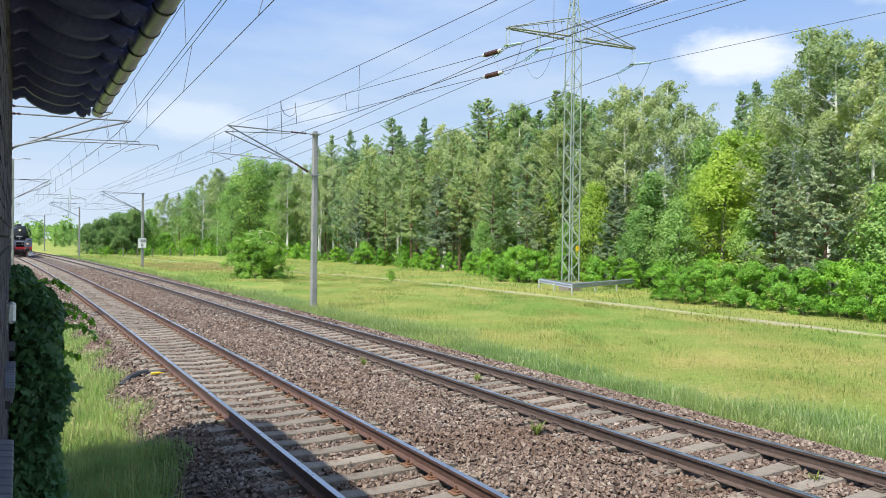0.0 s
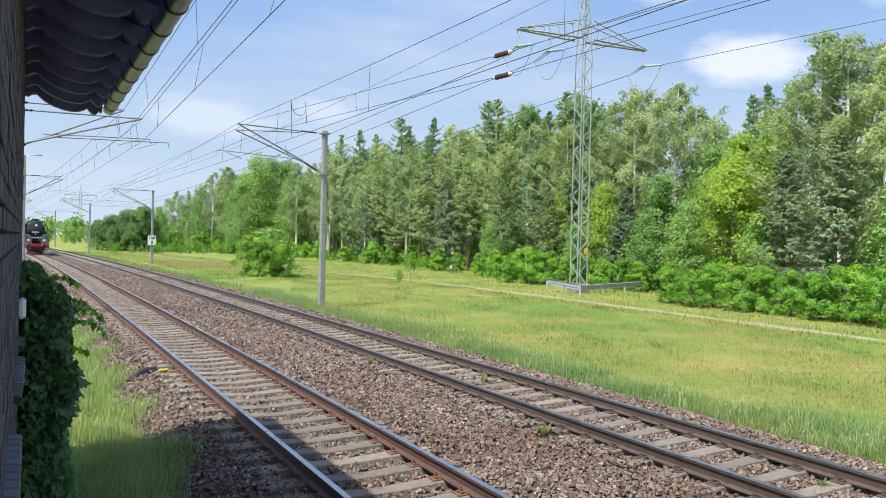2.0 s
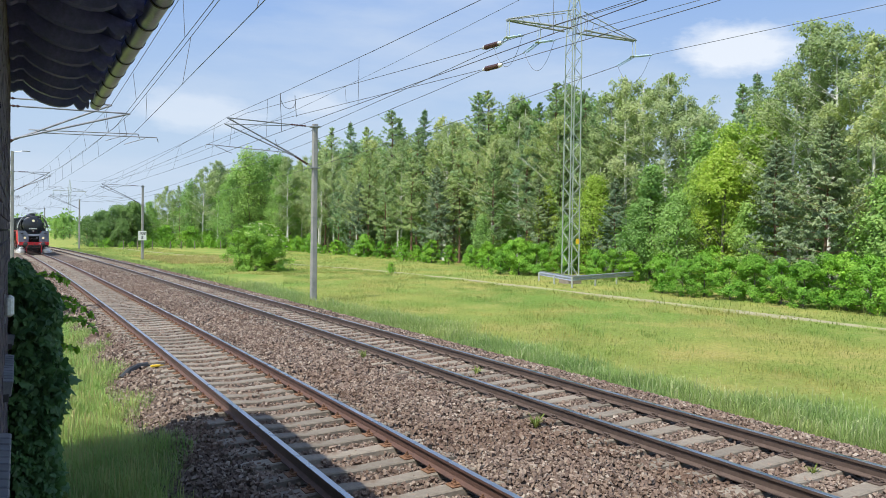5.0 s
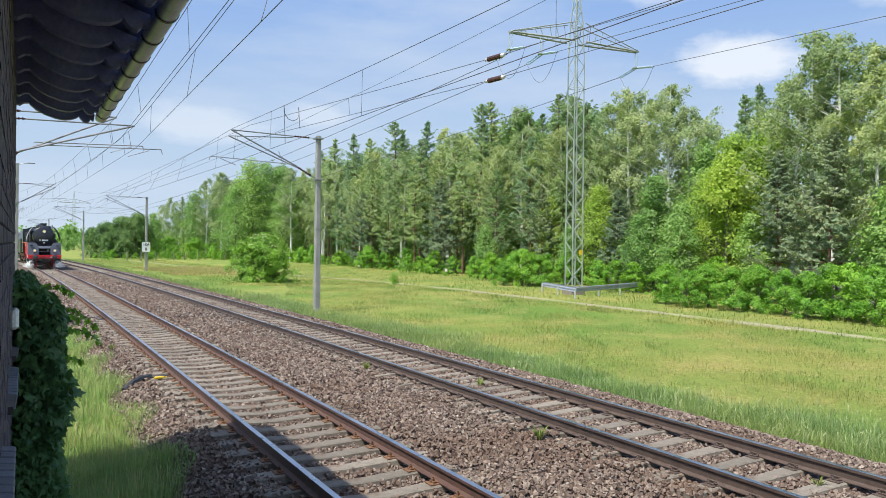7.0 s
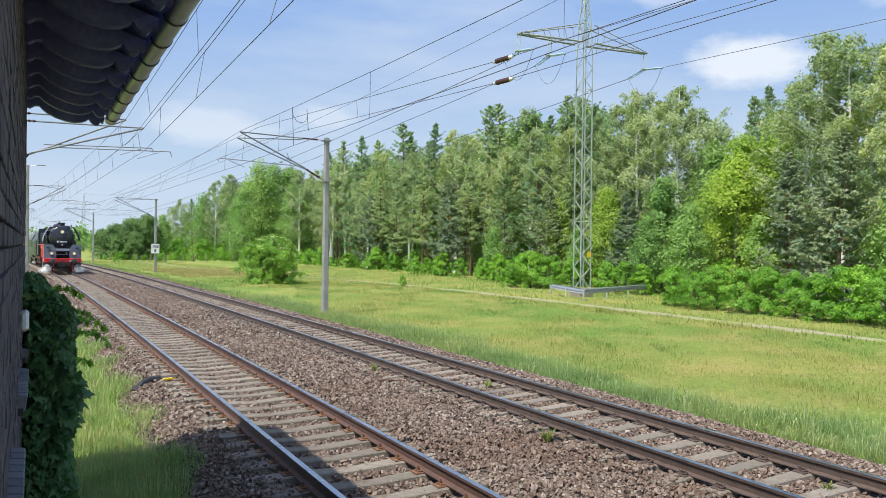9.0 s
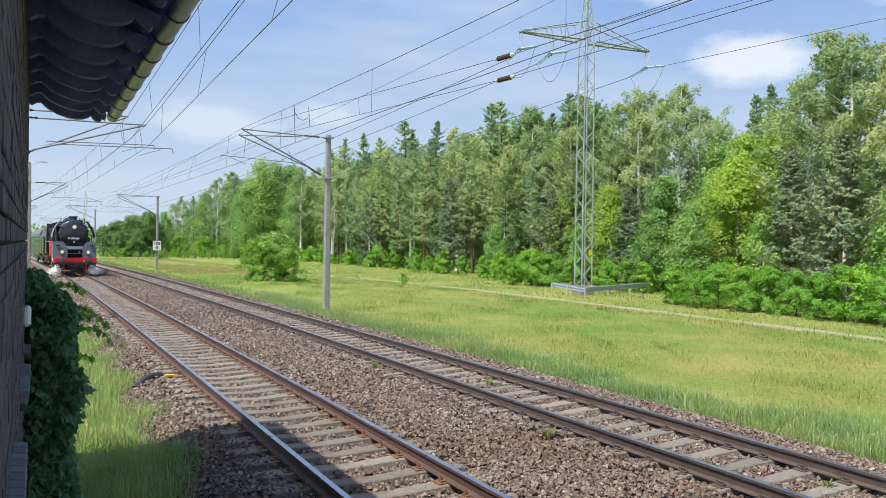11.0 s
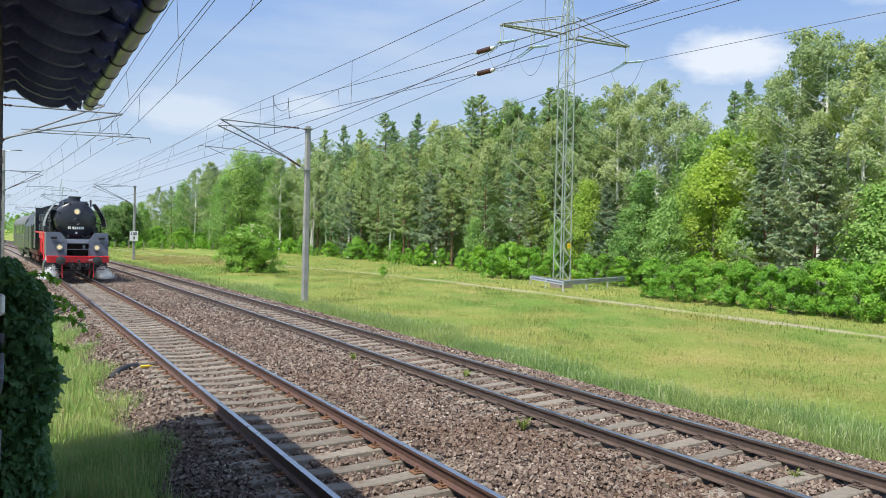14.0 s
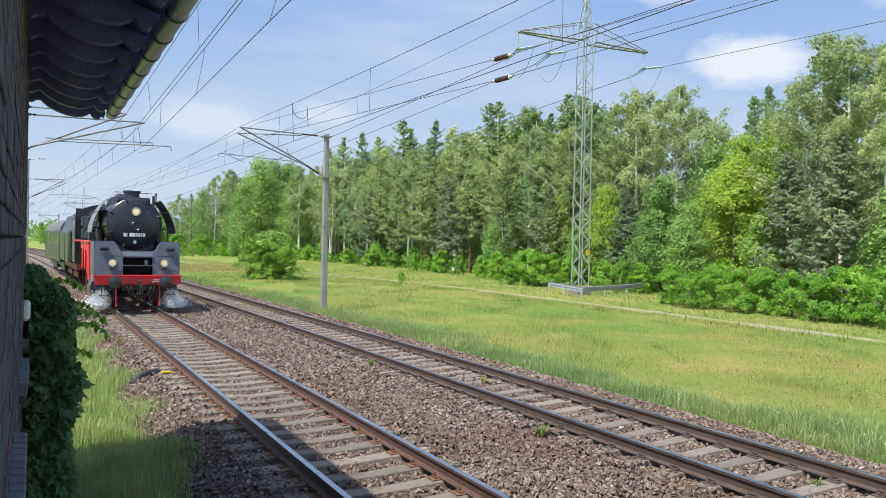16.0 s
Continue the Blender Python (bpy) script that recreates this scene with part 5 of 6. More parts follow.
def house():
    # the mortar body of the walls, bricks stand proud of it
    w = Shape()
    w.box((WX - 0.012 - 0.15, (WY - 6) / 2, 2.0), (0.3, WY + 6, 5.2))
    w.box((WX - 0.31 - 3.5, WY - 0.17, 2.0), (7.0, 0.3, 5.2))
    wall = tagged(new("wall_track_side", w.mesh("wall_track_side", M_MORTAR)), "dark weathered brick wall with grey joints", "wall", kind="structure")
    bw, bh, j = 0.24, 0.071, 0.012
    alike = [Shape().box((0, 0, 0), (0.024, bw * k, bh), ch=0.004).mesh("brick", M_BRICK) for k in (1.0, 0.49)]
    rest = Shape()
    made = 0
    rb = random.Random(3)
    z, row = -0.4, 0
    while z < 4.45:
        y = WY - 0.02 - (0.126 if row % 2 else 0)
        if row % 2:
            spots = [(WY - 0.06, 1)]
        else:
            spots = []
        while y > 1.0:
            spots.append((y - bw / 2, 0))
            y -= bw + j
        for yy, kind in spots:
            dx = rb.uniform(-0.003, 0.003)
            if 1.6 < yy < 5.4 and 2.0 < z < 4.0 and made < 290 and row % 2 == 0 or (made < 290 and 1.6 < yy < 3.2 and 1.9 < z < 4.1):
                part("brick", alike[kind], None, wall, at=pose(WX + dx, yy, z))
                made += 1
            else:
                rest.box((WX + dx, yy, z), (0.024, bw * (1.0, 0.49)[kind], bh))
        z += bh + j
        row += 1
    tagged(part("brick_courses", rest, M_BRICK, wall), kind="stuff")
    # brick-on-edge sills, with dark window recesses above them
    for y, z, lo in ((8.6, 1.62, 0), (6.15, 1.62, 0), (3.55, 1.62, 0)):
        sill = thing("window_sill", "brick-on-edge window sill on the house wall", "window sill", "window sills", at=pose(WX, y, z))
        for i in range(11):
            part("brick", Shape().box((0.015, -0.55 + i * 0.11, 0.0), (0.1, 0.098, 0.1), pose(0, 0, 0, 0, 8), ch=0.006), M_SILL, sill)
        part("mortar_bed", Shape().box((0.01, 0, -0.06), (0.07, 1.2, 0.05)), M_MORTAR, sill)
    t = thing("wall_lamp", "small white wall lamp box on the brick wall", "wall lamp", at=pose(WX + 0.012, 6.1, 2.1))
    part("housing", Shape().box((0.03, 0, 0), (0.06, 0.13, 0.15), ch=0.02), M_WHITE, t)
    part("bracket", Shape().box((0.004, 0, -0.02), (0.01, 0.08, 0.2)), M_TUBE, t)
    # roof
    top = math.tan(radians(17.5))
    r = Shape()
    prof = [(1.02, 4.40), (1.02, 4.48), (-3.6, 4.48 + 4.62 * top), (-8.2, 4.48), (-8.2, 4.40), (-3.6, 4.40 + 4.62 * top)]
    roof = tagged(new("roof", r.prism(prof, "y", -6.6, 10.95).mesh("roof", M_EAVE)), "dark boarded eave under a low tiled roof", "roof", kind="structure")
    roof.location = (-0.17, 0, -0.06)
    tl = Shape()
    for i in range(9):
        x0, x1 = 1.06 - i * 0.36, 1.06 - (i + 1) * 0.36 - 0.06
        z0 = 4.53 + (1.02 - x0) * top
        tl.prism([(x0, z0), (x0, z0 + 0.03), (x1, z0 + (x0 - x1) * top + 0.012), (x1, z0 + (x0 - x1) * top - 0.018)], "y", -6.6, 11.0)
    part("roof_tiles", tl, M_ROOF, roof, "dark red roof tiles")
    boards = Shape()
    for i in range(9):
        x = 0.93 - i * 0.128
        boards.box((x, 2.2, 4.383 + (1.02 - x) * top), (0.12, 17.3, 0.018), pose(0, 0, 0, 0, 17.5))
    part("soffit_boards", boards, M_EAVE, roof, "dark soffit boards")
    # carved rafter tails
    prof = [(-0.35, 0.0), (-0.35, -0.23), (0.12, -0.235), (0.17, -0.185), (0.22, -0.165), (0.25, -0.19), (0.3, -0.215), (0.4, -0.235), (0.52, -0.235), (0.62, -0.215), (0.7, -0.18), (0.76, -0.135),
            (0.79, -0.1), (0.815, -0.13), (0.85, -0.15), (0.89, -0.145), (0.915, -0.115), (0.92, -0.08), (0.96, -0.095), (0.97, -0.0)]
    me = Shape().prism([(x, z + (0.97 - x) * top) for x, z in prof], "y", -0.055, 0.055).mesh("rafter", M_RAFTER)
    for i in range(22):
        part("rafter", me, None, roof, "carved wooden rafter tail" if i == 0 else "", at=pose(0, 10.85 - 0.7 * i, 4.365))
    # gutter
    g = thing("rain_gutter", "half-round weathered zinc rain gutter along the eave", "rain gutter", at=pose(-0.17, 0, -0.06))
    R, n = 0.077, 12
    arc = [(1.06 + math.cos(math.pi + math.pi * i / n) * R, 4.36 + math.sin(math.pi + math.pi * i / n) * R) for i in range(n + 1)]
    arc += [(1.06 + math.cos(2 * math.pi - math.pi * i / n) * (R - 0.008), 4.36 + math.sin(2 * math.pi - math.pi * i / n) * (R - 0.008)) for i in range(n + 1)]
    part("trough", Shape().prism(arc, "y", -6.5, 10.98), M_ZINC, g, smooth=True)
    part("end_cap", Shape().prism([(1.06 + math.cos(math.pi + math.pi * i / n) * R, 4.36 + math.sin(math.pi + math.pi * i / n) * R) for i in range(n + 1)], "y", 10.975, 10.99), M_ZINC, g)
    part("bead", Shape().rod((1.137, -6.5, 4.362), (1.137, 10.98, 4.362), 0.011, n=6), M_ZINC, g)
    for i in range(22):
        ring = [(1.06 + math.cos(math.pi + math.pi * a / n) * q, 4.36 + math.sin(math.pi + math.pi * a / n) * q) for q in (R + 0.009, R + 0.002) for a in range(n + 1)]
        s = Shape().prism(ring[:n + 1] + ring[n + 1:][::-1], "y", 10.605 - 0.7 * i, 10.635 - 0.7 * i)
        part("gutter_bracket", s, M_IRON, g)
    tagged(new("floor_inside", Shape().box((-4, 2, 0.9), (7.3, 15, 0.1)).mesh("floor_inside", M_MORTAR)), "plain floor inside the house", "floor", kind="structure")


house()


def creeper():
    """Creeper hanging over the wall and its trellis near the corner."""
    rs = np.random.default_rng(33)
    t = thing("wall_creeper", "dense dark green creeper covering the house corner", "climbing plant")
    for i in range(16):
        stem = Shape()
        y, x = rs.uniform(8.5, 9.9), rs.uniform(-0.04, 0.1)
        p = [Vector((x, y, GZ))]
        for k in range(7):
            p.append(p[-1] + Vector((rs.uniform(-0.02, 0.03), rs.uniform(-0.08, 0.08), 0.34)))
        part("stem", stem.path(p, 0.012, 5), M_BARK, t)
    lob = [(0, 0), (0.28, -0.22), (0.5, 0.05), (0.36, 0.2), (0.42, 0.55), (0.2, 0.55), (0, 1.0), (-0.2, 0.55), (-0.42, 0.55), (-0.36, 0.2), (-0.5, 0.05), (-0.28, -0.22)]
    s = Shape()
    s.add([(x * 0.105, 0.02 * abs(x), y * 0.105) for x, y in lob] + [(0, -0.008, 0.03)], [(12, i, (i + 1) % 12) for i in range(12)])
    one = s.mesh("leaf", M_CREEPER)
    V, F = [], []
    base = [Vector(v) for v in s.v]
    count = 0
    for k in range(7400):
        z = GZ + 2.8 * rs.random() ** 0.8
        # how far the plant stands out from the wall at this height
        out = float(np.interp(z, [GZ, 0.2, 1.0, 1.6, 2.0, 2.3], [0.42, 0.46, 0.5, 0.52, 0.4, 0.15])) * (1 + 0.12 * math.sin(z * 7))
        y = rs.uniform(8.0, 10.2)
        x = WX + out * rs.random() ** 0.5 * (1 - 0.25 * abs(y - 9.3))
        face = rs.random() < 0.4
        if face:
            y = 8.0 + rs.random() * 0.35
        m = pose(x, y, z, rs.uniform(-60, 20), rs.uniform(-35, 35), rs.uniform(-80, 70)) @ pose(0, 0, 0, 0, 180 + rs.uniform(-50, 50))
        k2 = rs.uniform(0.55, 1.15)
        if x > WX + out * 0.85 and z > 0.6 and count < 260:
            part("leaf", one, None, t, at=m @ Matrix.Diagonal((k2, k2, k2, 1)))
            count += 1
        else:
            b = len(V)
            V += [tuple(m @ (v * k2)) for v in base]
            F += [(b + 12, b + i, b + (i + 1) % 12) for i in range(12)]
    tagged(part("foliage", fast_mesh("foliage", V, F, M_CREEPER), None, t), kind="stuff")
    V, F = [], []
    # loose shoots that stand out over the top and side
    for x, y, z, n in ((0.36, 9.0, 2.3, 7), (0.48, 9.2, 2.05, 9), (0.56, 8.9, 1.85, 8), (0.44, 9.1, 2.0, 7), (0.5, 9.0, 1.55, 6)):
        spray = Shape()
        p = Vector((x - 0.25, y, z - 0.2))
        d = Vector((0.05, rs.uniform(-0.02, 0.02), 0.035))
        for i in range(n):
            q = p + d
            spray.rod(p, q, 0.005, n=4)
            p = q
            d.z -= 0.012
            for e in range(2):
                m = pose(p.x, p.y, p.z, rs.uniform(-50, 10), rs.uniform(-30, 30), rs.uniform(-90, 60)) @ pose(0, 0, 0, 0, 180 + rs.uniform(-60, 60))
                b = len(V)
                V += [tuple(m @ (v * rs.uniform(0.6, 0.9))) for v in base]
                F += [(b + 12, b + i2, b + (i2 + 1) % 12) for i2 in range(12)]
        part("shoot", spray, M_BARK, t)
    tagged(part("shoot_leaves", fast_mesh("shoot_leaves", V, F, M_SHRUB), None, t, "fresh green shoot leaves"), kind="stuff")


creeper()

# ---- the steam train ----
# across x, back along y from the lamps' plane, height z


def wheel_mesh(r, spokes, mat, name):
    """The spoked centre and its tyre."""
    s, ty = Shape(), Shape()
    prof = [(-0.055, r * 0.86), (-0.055, r * 1.03), (-0.03, r * 1.03), (-0.025, r), (0.07, r * 0.985), (0.07, r * 0.86)]
    q = []
    n = 28
    for d, rr in prof:
        q += [(d, math.cos(6.28319 * i / n) * rr, math.sin(6.28319 * i / n) * rr) for i in range(n)]
    ty.add(q, [(k % 6 * n + i, k % 6 * n + (i + 1) % n, (k + 1) % 6 * n + (i + 1) % n, (k + 1) % 6 * n + i) for k in range(6) for i in range(n)])
    for i in range(spokes):
        a = 6.28319 * i / spokes
        s.rod((0, math.cos(a) * r * 0.1, math.sin(a) * r * 0.1), (0, math.cos(a) * r * 0.88, math.sin(a) * r * 0.88), 0.045 * r + 0.01, 0.03 * r + 0.008, n=5, caps=False)
    s.lathe((-0.03, 0, 0), (1, 0, 0), [(0, r * 0.8), (0, r * 0.88), (0.07, r * 0.88), (0.07, r * 0.8), (0, r * 0.8)], 28)
    s.rod((-0.07, 0, 0), (0.09, 0, 0), r * 0.17, n=12)
    return s, ty


def wheelset(parent, y, r, spokes, mat, crank=0.0):
    ob = new("wheelset")
    ob.parent = parent
    ob.matrix_basis = pose(0, y, r)
    centre, ty = wheel_mesh(r, spokes, mat, "wheel")
    me, rim = centre.mesh("wheel", mat), ty.mesh("tyre", M_IRON)
    for sx in (-1, 1):
        w = part("wheel", me, None, ob, at=pose(sx * 0.75, 0, 0, 0, 0, 0 if sx > 0 else 180))
        part("tyre", rim, None, ob, at=w.matrix_basis.copy())
        if crank:
            part("crank_pin", Shape().rod((sx * 0.75, 0, -crank), (sx * 1.0, 0, -crank), 0.06, n=10), M_BRIGHT, ob)
    part("axle", Shape().rod((-0.75, 0, 0), (0.75, 0, 0), 0.08, n=10), M_IRON, ob)
    return ob


loco = thing("steam_locomotive", "black steam locomotive with red frame and slate grey front aprons", "steam locomotive")
loco_wheels = []


def lamp(parent, x, y, z, r=0.14):
    h = part("headlight", Shape().lathe((x, y + 0.16, z), (0, -1, 0), [(0, r * 0.55), (0.06, r * 0.95), (0.16, r), (0.2, r * 1.05)], 18), M_BLACK, parent, "round headlight", True)
    part("rim", Shape().lathe((x, y - 0.035, z), (0, -1, 0), [(0, r * 1.07), (0.03, r * 1.07), (0.03, r * 0.86), (0.004, r * 0.84)], 18), M_BRASS, h, "bright lamp rim", True)
    part("lens", Shape().lathe((x, y - 0.036, z), (0, -1, 0), [(0, r * 0.86), (0.014, r * 0.6), (0.02, r * 0.2)], 18), M_LAMP, h, "lit warm white lens", True)


def build_loco():
    t = loco
    # frame, beam and buffers
    b = part("buffer_beam", Shape().box((0, -0.32, 1.07), (3.0, 0.1, 0.3), ch=0.015), M_RED, t, "red buffer beam")
    part("beam_edge", Shape().box((0, -0.2, 1.25), (3.06, 0.5, 0.05), ch=0.01), M_RED, b)
    part("frame_plate", Shape().box((0, 0.4, 0.85), (1.1, 1.2, 0.3)), M_BLACK, t)
    for z, w in ((1.1, 0.22), (1.03, 0.3)):
        part("stencil_bars", Shape().box((0.62, -0.373, z), (w, 0.004, 0.035)), M_WHITE, b, "small white stencilled bars")
    for x in (-0.875, 0.875):
        bu = part("buffer", Shape().lathe((x, -0.36, 1.05), (0, -1, 0), [(0, 0.14), (0.3, 0.12), (0.32, 0.09), (0.5, 0.085)], 16), M_RED, t, "", True)
        part("buffer_head", Shape().lathe((x, -0.84, 1.05), (0, -1, 0), [(0, 0.09), (0.02, 0.23), (0.045, 0.235), (0.07, 0.15), (0.078, 0.02)], 22), M_IRON, bu, "dark round buffer plate", True)
    cp = part("coupling", Shape().box((0, -0.5, 1.03), (0.1, 0.34, 0.12), ch=0.02).path([(0, -0.62, 1.02), (0.03, -0.68, 0.84), (0.0, -0.64, 0.6), (0.0, -0.56, 0.45)], 0.03, 7), M_IRON, t, "screw coupling hanging from its hook")
    part("shackle", Shape().path([(-0.07, -0.64, 0.92), (-0.09, -0.68, 0.62), (0.09, -0.68, 0.62), (0.07, -0.64, 0.92)], 0.022, 6), M_IRON, cp)
    for x, s in ((-0.42, 1), (0.42, -1), (-0.3, 1), (0.55, -1)):
        part("brake_hose", Shape().path([(x, -0.38, 1.0), (x, -0.5, 0.98), (x + 0.02 * s, -0.54, 0.8), (x + 0.1 * s, -0.52, 0.58), (x + 0.2 * s, -0.48, 0.55)], 0.032, 7), M_RUBBER, t, "black brake hose")
    for x in (-1.0, 1.0):
        part("rail_guard", Shape().path([(x * 0.76, -0.2, 0.9), (x * 0.76, -0.25, 0.45), (x * 0.755, -0.3, 0.12)], 0.028, 5), M_RED, t, "red rail guard iron")
        part("step", Shape().path([(x * 1.25, -0.3, 0.92), (x * 1.25, -0.34, 0.55), (x * 1.0, -0.34, 0.55)], 0.022).box((x * 1.18, -0.34, 0.54), (0.3, 0.2, 0.03)), M_IRON, t)
    # aprons
    for d in (-1, 1):
        prof = [(d * 1.5, 1.28), (d * 0.52, 1.28), (d * 0.52, 2.05), (d * 0.82, 2.52), (d * 1.5, 2.52)]
        s = Shape()
        vs = [(x, -0.12 + (z - 1.28) * 0.16, z) for x, z in prof] + [(x, 0.02 + (z - 1.28) * 0.16, z) for x, z in prof]
        s.add(vs, [(0, 1, 2, 3, 4), (9, 8, 7, 6, 5)] + [(i, (i + 1) % 5, 5 + (i + 1) % 5, 5 + i) for i in range(5)])
        ap = part("apron", s, M_SLATE, t, "slate grey front apron plate")
        part("apron_side", Shape().box((d * 1.49, 0.75, 1.9), (0.03, 1.4, 1.22)), M_SLATE, ap)
        part("handrail", Shape().path([(d * 0.7, -0.16, 1.95), (d * 0.7, -0.2, 1.98), (d * 1.25, -0.2, 1.98), (d * 1.25, -0.16, 1.95)], 0.014), M_IRON, ap)
        part("lifting_bracket", Shape().prism([(-0.02, 2.3), (-0.2, 2.27), (-0.2, 2.23), (-0.02, 2.16)], "x", d * 1.16 - 0.14, d * 1.16 + 0.14), M_BLACK, ap)
        for x, z in ((0.62, 1.4), (1.4, 1.4), (1.4, 1.9), (1.4, 2.4), (0.62, 1.9), (1.0, 2.42)):
            part("rivet", Shape().lathe((d * x, -0.118 + (z - 1.28) * 0.16, z), (0, -1, 0), [(0, 0.022), (0.012, 0.012)], 8), M_SLATE, ap)
        lamp(t, d * 0.9, -0.28, 1.73)
        part("lamp_bracket", Shape().box((d * 0.9, -0.15, 1.52), (0.14, 0.2, 0.05)), M_BLACK, t)
    part("centre_plate", Shape().add([(-0.53, 0.02, 1.94), (0.53, 0.02, 1.94), (0.72, 0.5, 2.16), (-0.72, 0.5, 2.16), (-0.53, 0.06, 1.9), (0.53, 0.06, 1.9), (0.72, 0.54, 2.12), (-0.72, 0.54, 2.12)],
                                     [(0, 1, 2, 3), (4, 7, 6, 5), (0, 4, 5, 1), (1, 5, 6, 2), (2, 6, 7, 3), (3, 7, 4, 0)]), M_SLATE, t, "sloping grey plate under the smokebox")
    # recess walls coloured almost black to stand for the shade inside
    part("grille_recess", Shape().box((0, 0.75, 1.62), (1.06, 0.1, 0.74)).box((-0.55, 0.38, 1.62), (0.03, 0.76, 0.74)).box((0.55, 0.38, 1.62), (0.03, 0.76, 0.74)).box((0, 0.38, 1.285), (1.1, 0.8, 0.03)), M_RECESS_SHADE, t, "dark recess with shelf")
    part("shelf", Shape().box((0, -0.02, 1.62), (1.04, 0.3, 0.03)).box((0, -0.02, 1.95), (1.06, 0.16, 0.04)).rod((0.3, -0.02, 1.66), (0.3, -0.02, 1.84), 0.07, n=8), M_SLATE, t)
    # smokebox and boiler
    part("smokebox", Shape().lathe((0, 1.0, 3.19), (0, 1, 0), [(0, 0.94), (0.05, 1.0), (2.4, 1.0)], 48), M_BLACK, t, "", True)
    door = part("smokebox_door", Shape().lathe((0, 1.01, 3.19), (0, -1, 0), [(0, 0.96), (0.04, 0.95), (0.1, 0.84), (0.17, 0.6), (0.21, 0.3), (0.22, 0.02)], 40), M_BLACK, t, "round domed smokebox door", True)
    part("door_wheel", Shape().lathe((0, 0.76, 3.1), (0, -1, 0), [(0, 0.16), (0.02, 0.185), (0.04, 0.16), (0.02, 0.14)], 20).rod((-0.15, 0.75, 3.1), (0.15, 0.75, 3.1), 0.018).rod((0, 0.75, 2.96), (0, 0.75, 3.24), 0.018), M_BLACK, door, "hand wheel lock", True)
    part("hinge_strap", Shape().box((-0.52, 0.87, 3.1), (0.38, 0.05, 0.05)).box((0.52, 0.87, 3.1), (0.38, 0.05, 0.05)), M_BLACK, door)
    for i in range(8):
        a = 0.35 + i * 0.785
        part("door_clamp", Shape().rod((math.cos(a) * 0.86, 0.92, 3.19 + math.sin(a) * 0.86), (math.cos(a) * 1.0, 0.9, 3.19 + math.sin(a) * 1.0), 0.035, n=6), M_BLACK, door)
    x = -0.42
    for w in (0.08, 0.035, 0.0, 0.08, 0.08, 0.08, 0.08, 0.045, 0.08):
        if w:
            part("white_bar", Shape().box((x + w / 2, 0.79, 2.77), (w, 0.012, 0.14)), M_WHITE, door)
        x += w + 0.024 if w else 0.05
    part("badge", Shape().box((0, 0.86, 2.52), (0.1, 0.02, 0.16)), M_WHITE, door, "small white badge")
    part("yellow_mark", Shape().box((0.42, 0.85, 3.58), (0.1, 0.012, 0.1), pose(0, 0, 0, 0, 45)), M_YELLOW, door)
    lamp(t, 0, 0.72, 3.66, 0.155)
    part("smokebox_saddle", Shape().box((0, 1.9, 2.0), (1.5, 1.7, 0.9), ch=0.05), M_BLACK, t)
    part("chimney", Shape().lathe((0, 2.05, 4.1), (0, 0, 1), [(0, 0.42), (0.12, 0.3), (0.32, 0.28), (0.34, 0.33), (0.42, 0.33), (0.42, 0.25)], 24), M_BLACK, t, "short wide chimney", True)
    part("boiler", Shape().lathe((0, 3.4, 3.19), (0, 1, 0), [(0, 0.99), (7.2, 1.02)], 36), M_BLACK, t, "", True)
    for y in (4.4, 5.8, 7.2, 8.6):
        part("boiler_band", Shape().lathe((0, y, 3.19), (0, 1, 0), [(0, 1.028), (0.07, 1.028)], 36), M_IRON, t)
    for y, r in ((4.9, 0.42), (7.6, 0.38)):
        part("dome", Shape().lathe((0, y, 4.05), (0, 0, 1), [(0, r * 1.15), (0.12, r), (0.34, r * 0.92), (0.46, r * 0.5), (0.48, 0.05)], 20), M_BLACK, t, "", True)
    part("feedwater_heater", Shape().lathe((-0.6, 1.5, 4.12), (1, 0, 0), [(0, 0.1), (0.03, 0.13), (1.17, 0.13), (1.2, 0.1)], 18), M_BLACK, t, "", True)
    for d in (-1, 1):
        # smoke deflectors: curved sheets on stays
        s = Shape()
        arc = []
        for i in range(9):
            f = i / 8
            arc.append((d * (0.98 + 0.55 * math.sin(f * 1.5)), 4.13 - 1.28 * f ** 1.1))
        vs = []
        for off in (0.0, 0.022):
            for y in (0.95, 2.9):
                vs += [(x - d * off, y + (0.22 * (1 - k / 8) if y < 1 else -0.15 * (k / 8)), z) for k, (x, z) in enumerate(arc)]
        fs = [(i, i + 1, 9 + i + 1, 9 + i) for i in range(8)] + [(18 + i, 27 + i, 27 + i + 1, 18 + i + 1) for i in range(8)] + [(i, 18 + i, 18 + i + 1, i + 1) for i in range(8)] + [(9 + i, 9 + i + 1, 27 + i + 1, 27 + i) for i in range(8)]
        sheet = part("smoke_deflector", s.add(vs, fs), M_DEFLECTOR, t, "curved smoke deflector sheet", True)
        part("lining", Shape().add([(x - d * 0.008, y, z) for x, y, z in vs[18:]] + [(x - d * 0.014, y, z) for x, y, z in vs[18:]], fs), M_BLACK, sheet, "black inner face", True)
        for y, z in ((1.3, 3.7), (2.5, 3.7), (1.3, 3.1), (2.5, 3.1)):
            part("deflector_stay", Shape().rod((d * 0.95, y, z), (d * 1.42, y, z - 0.1), 0.022, n=5), M_IRON, t)
        part("deflector_post", Shape().rod((d * 1.25, 1.2, 2.5), (d * 1.25, 1.2, 2.95), 0.03, n=5), M_IRON, t)
        # running board, red valance and its brackets
        part("running_board", Shape().box((d * 1.22, 6.2, 2.5), (0.5, 8.6, 0.05)), M_BLACK, t, "black running board")
        part("board_edge", Shape().box((d * 1.475, 6.2, 2.49), (0.012, 8.6, 0.08)), M_RED, t, "red running board edge")
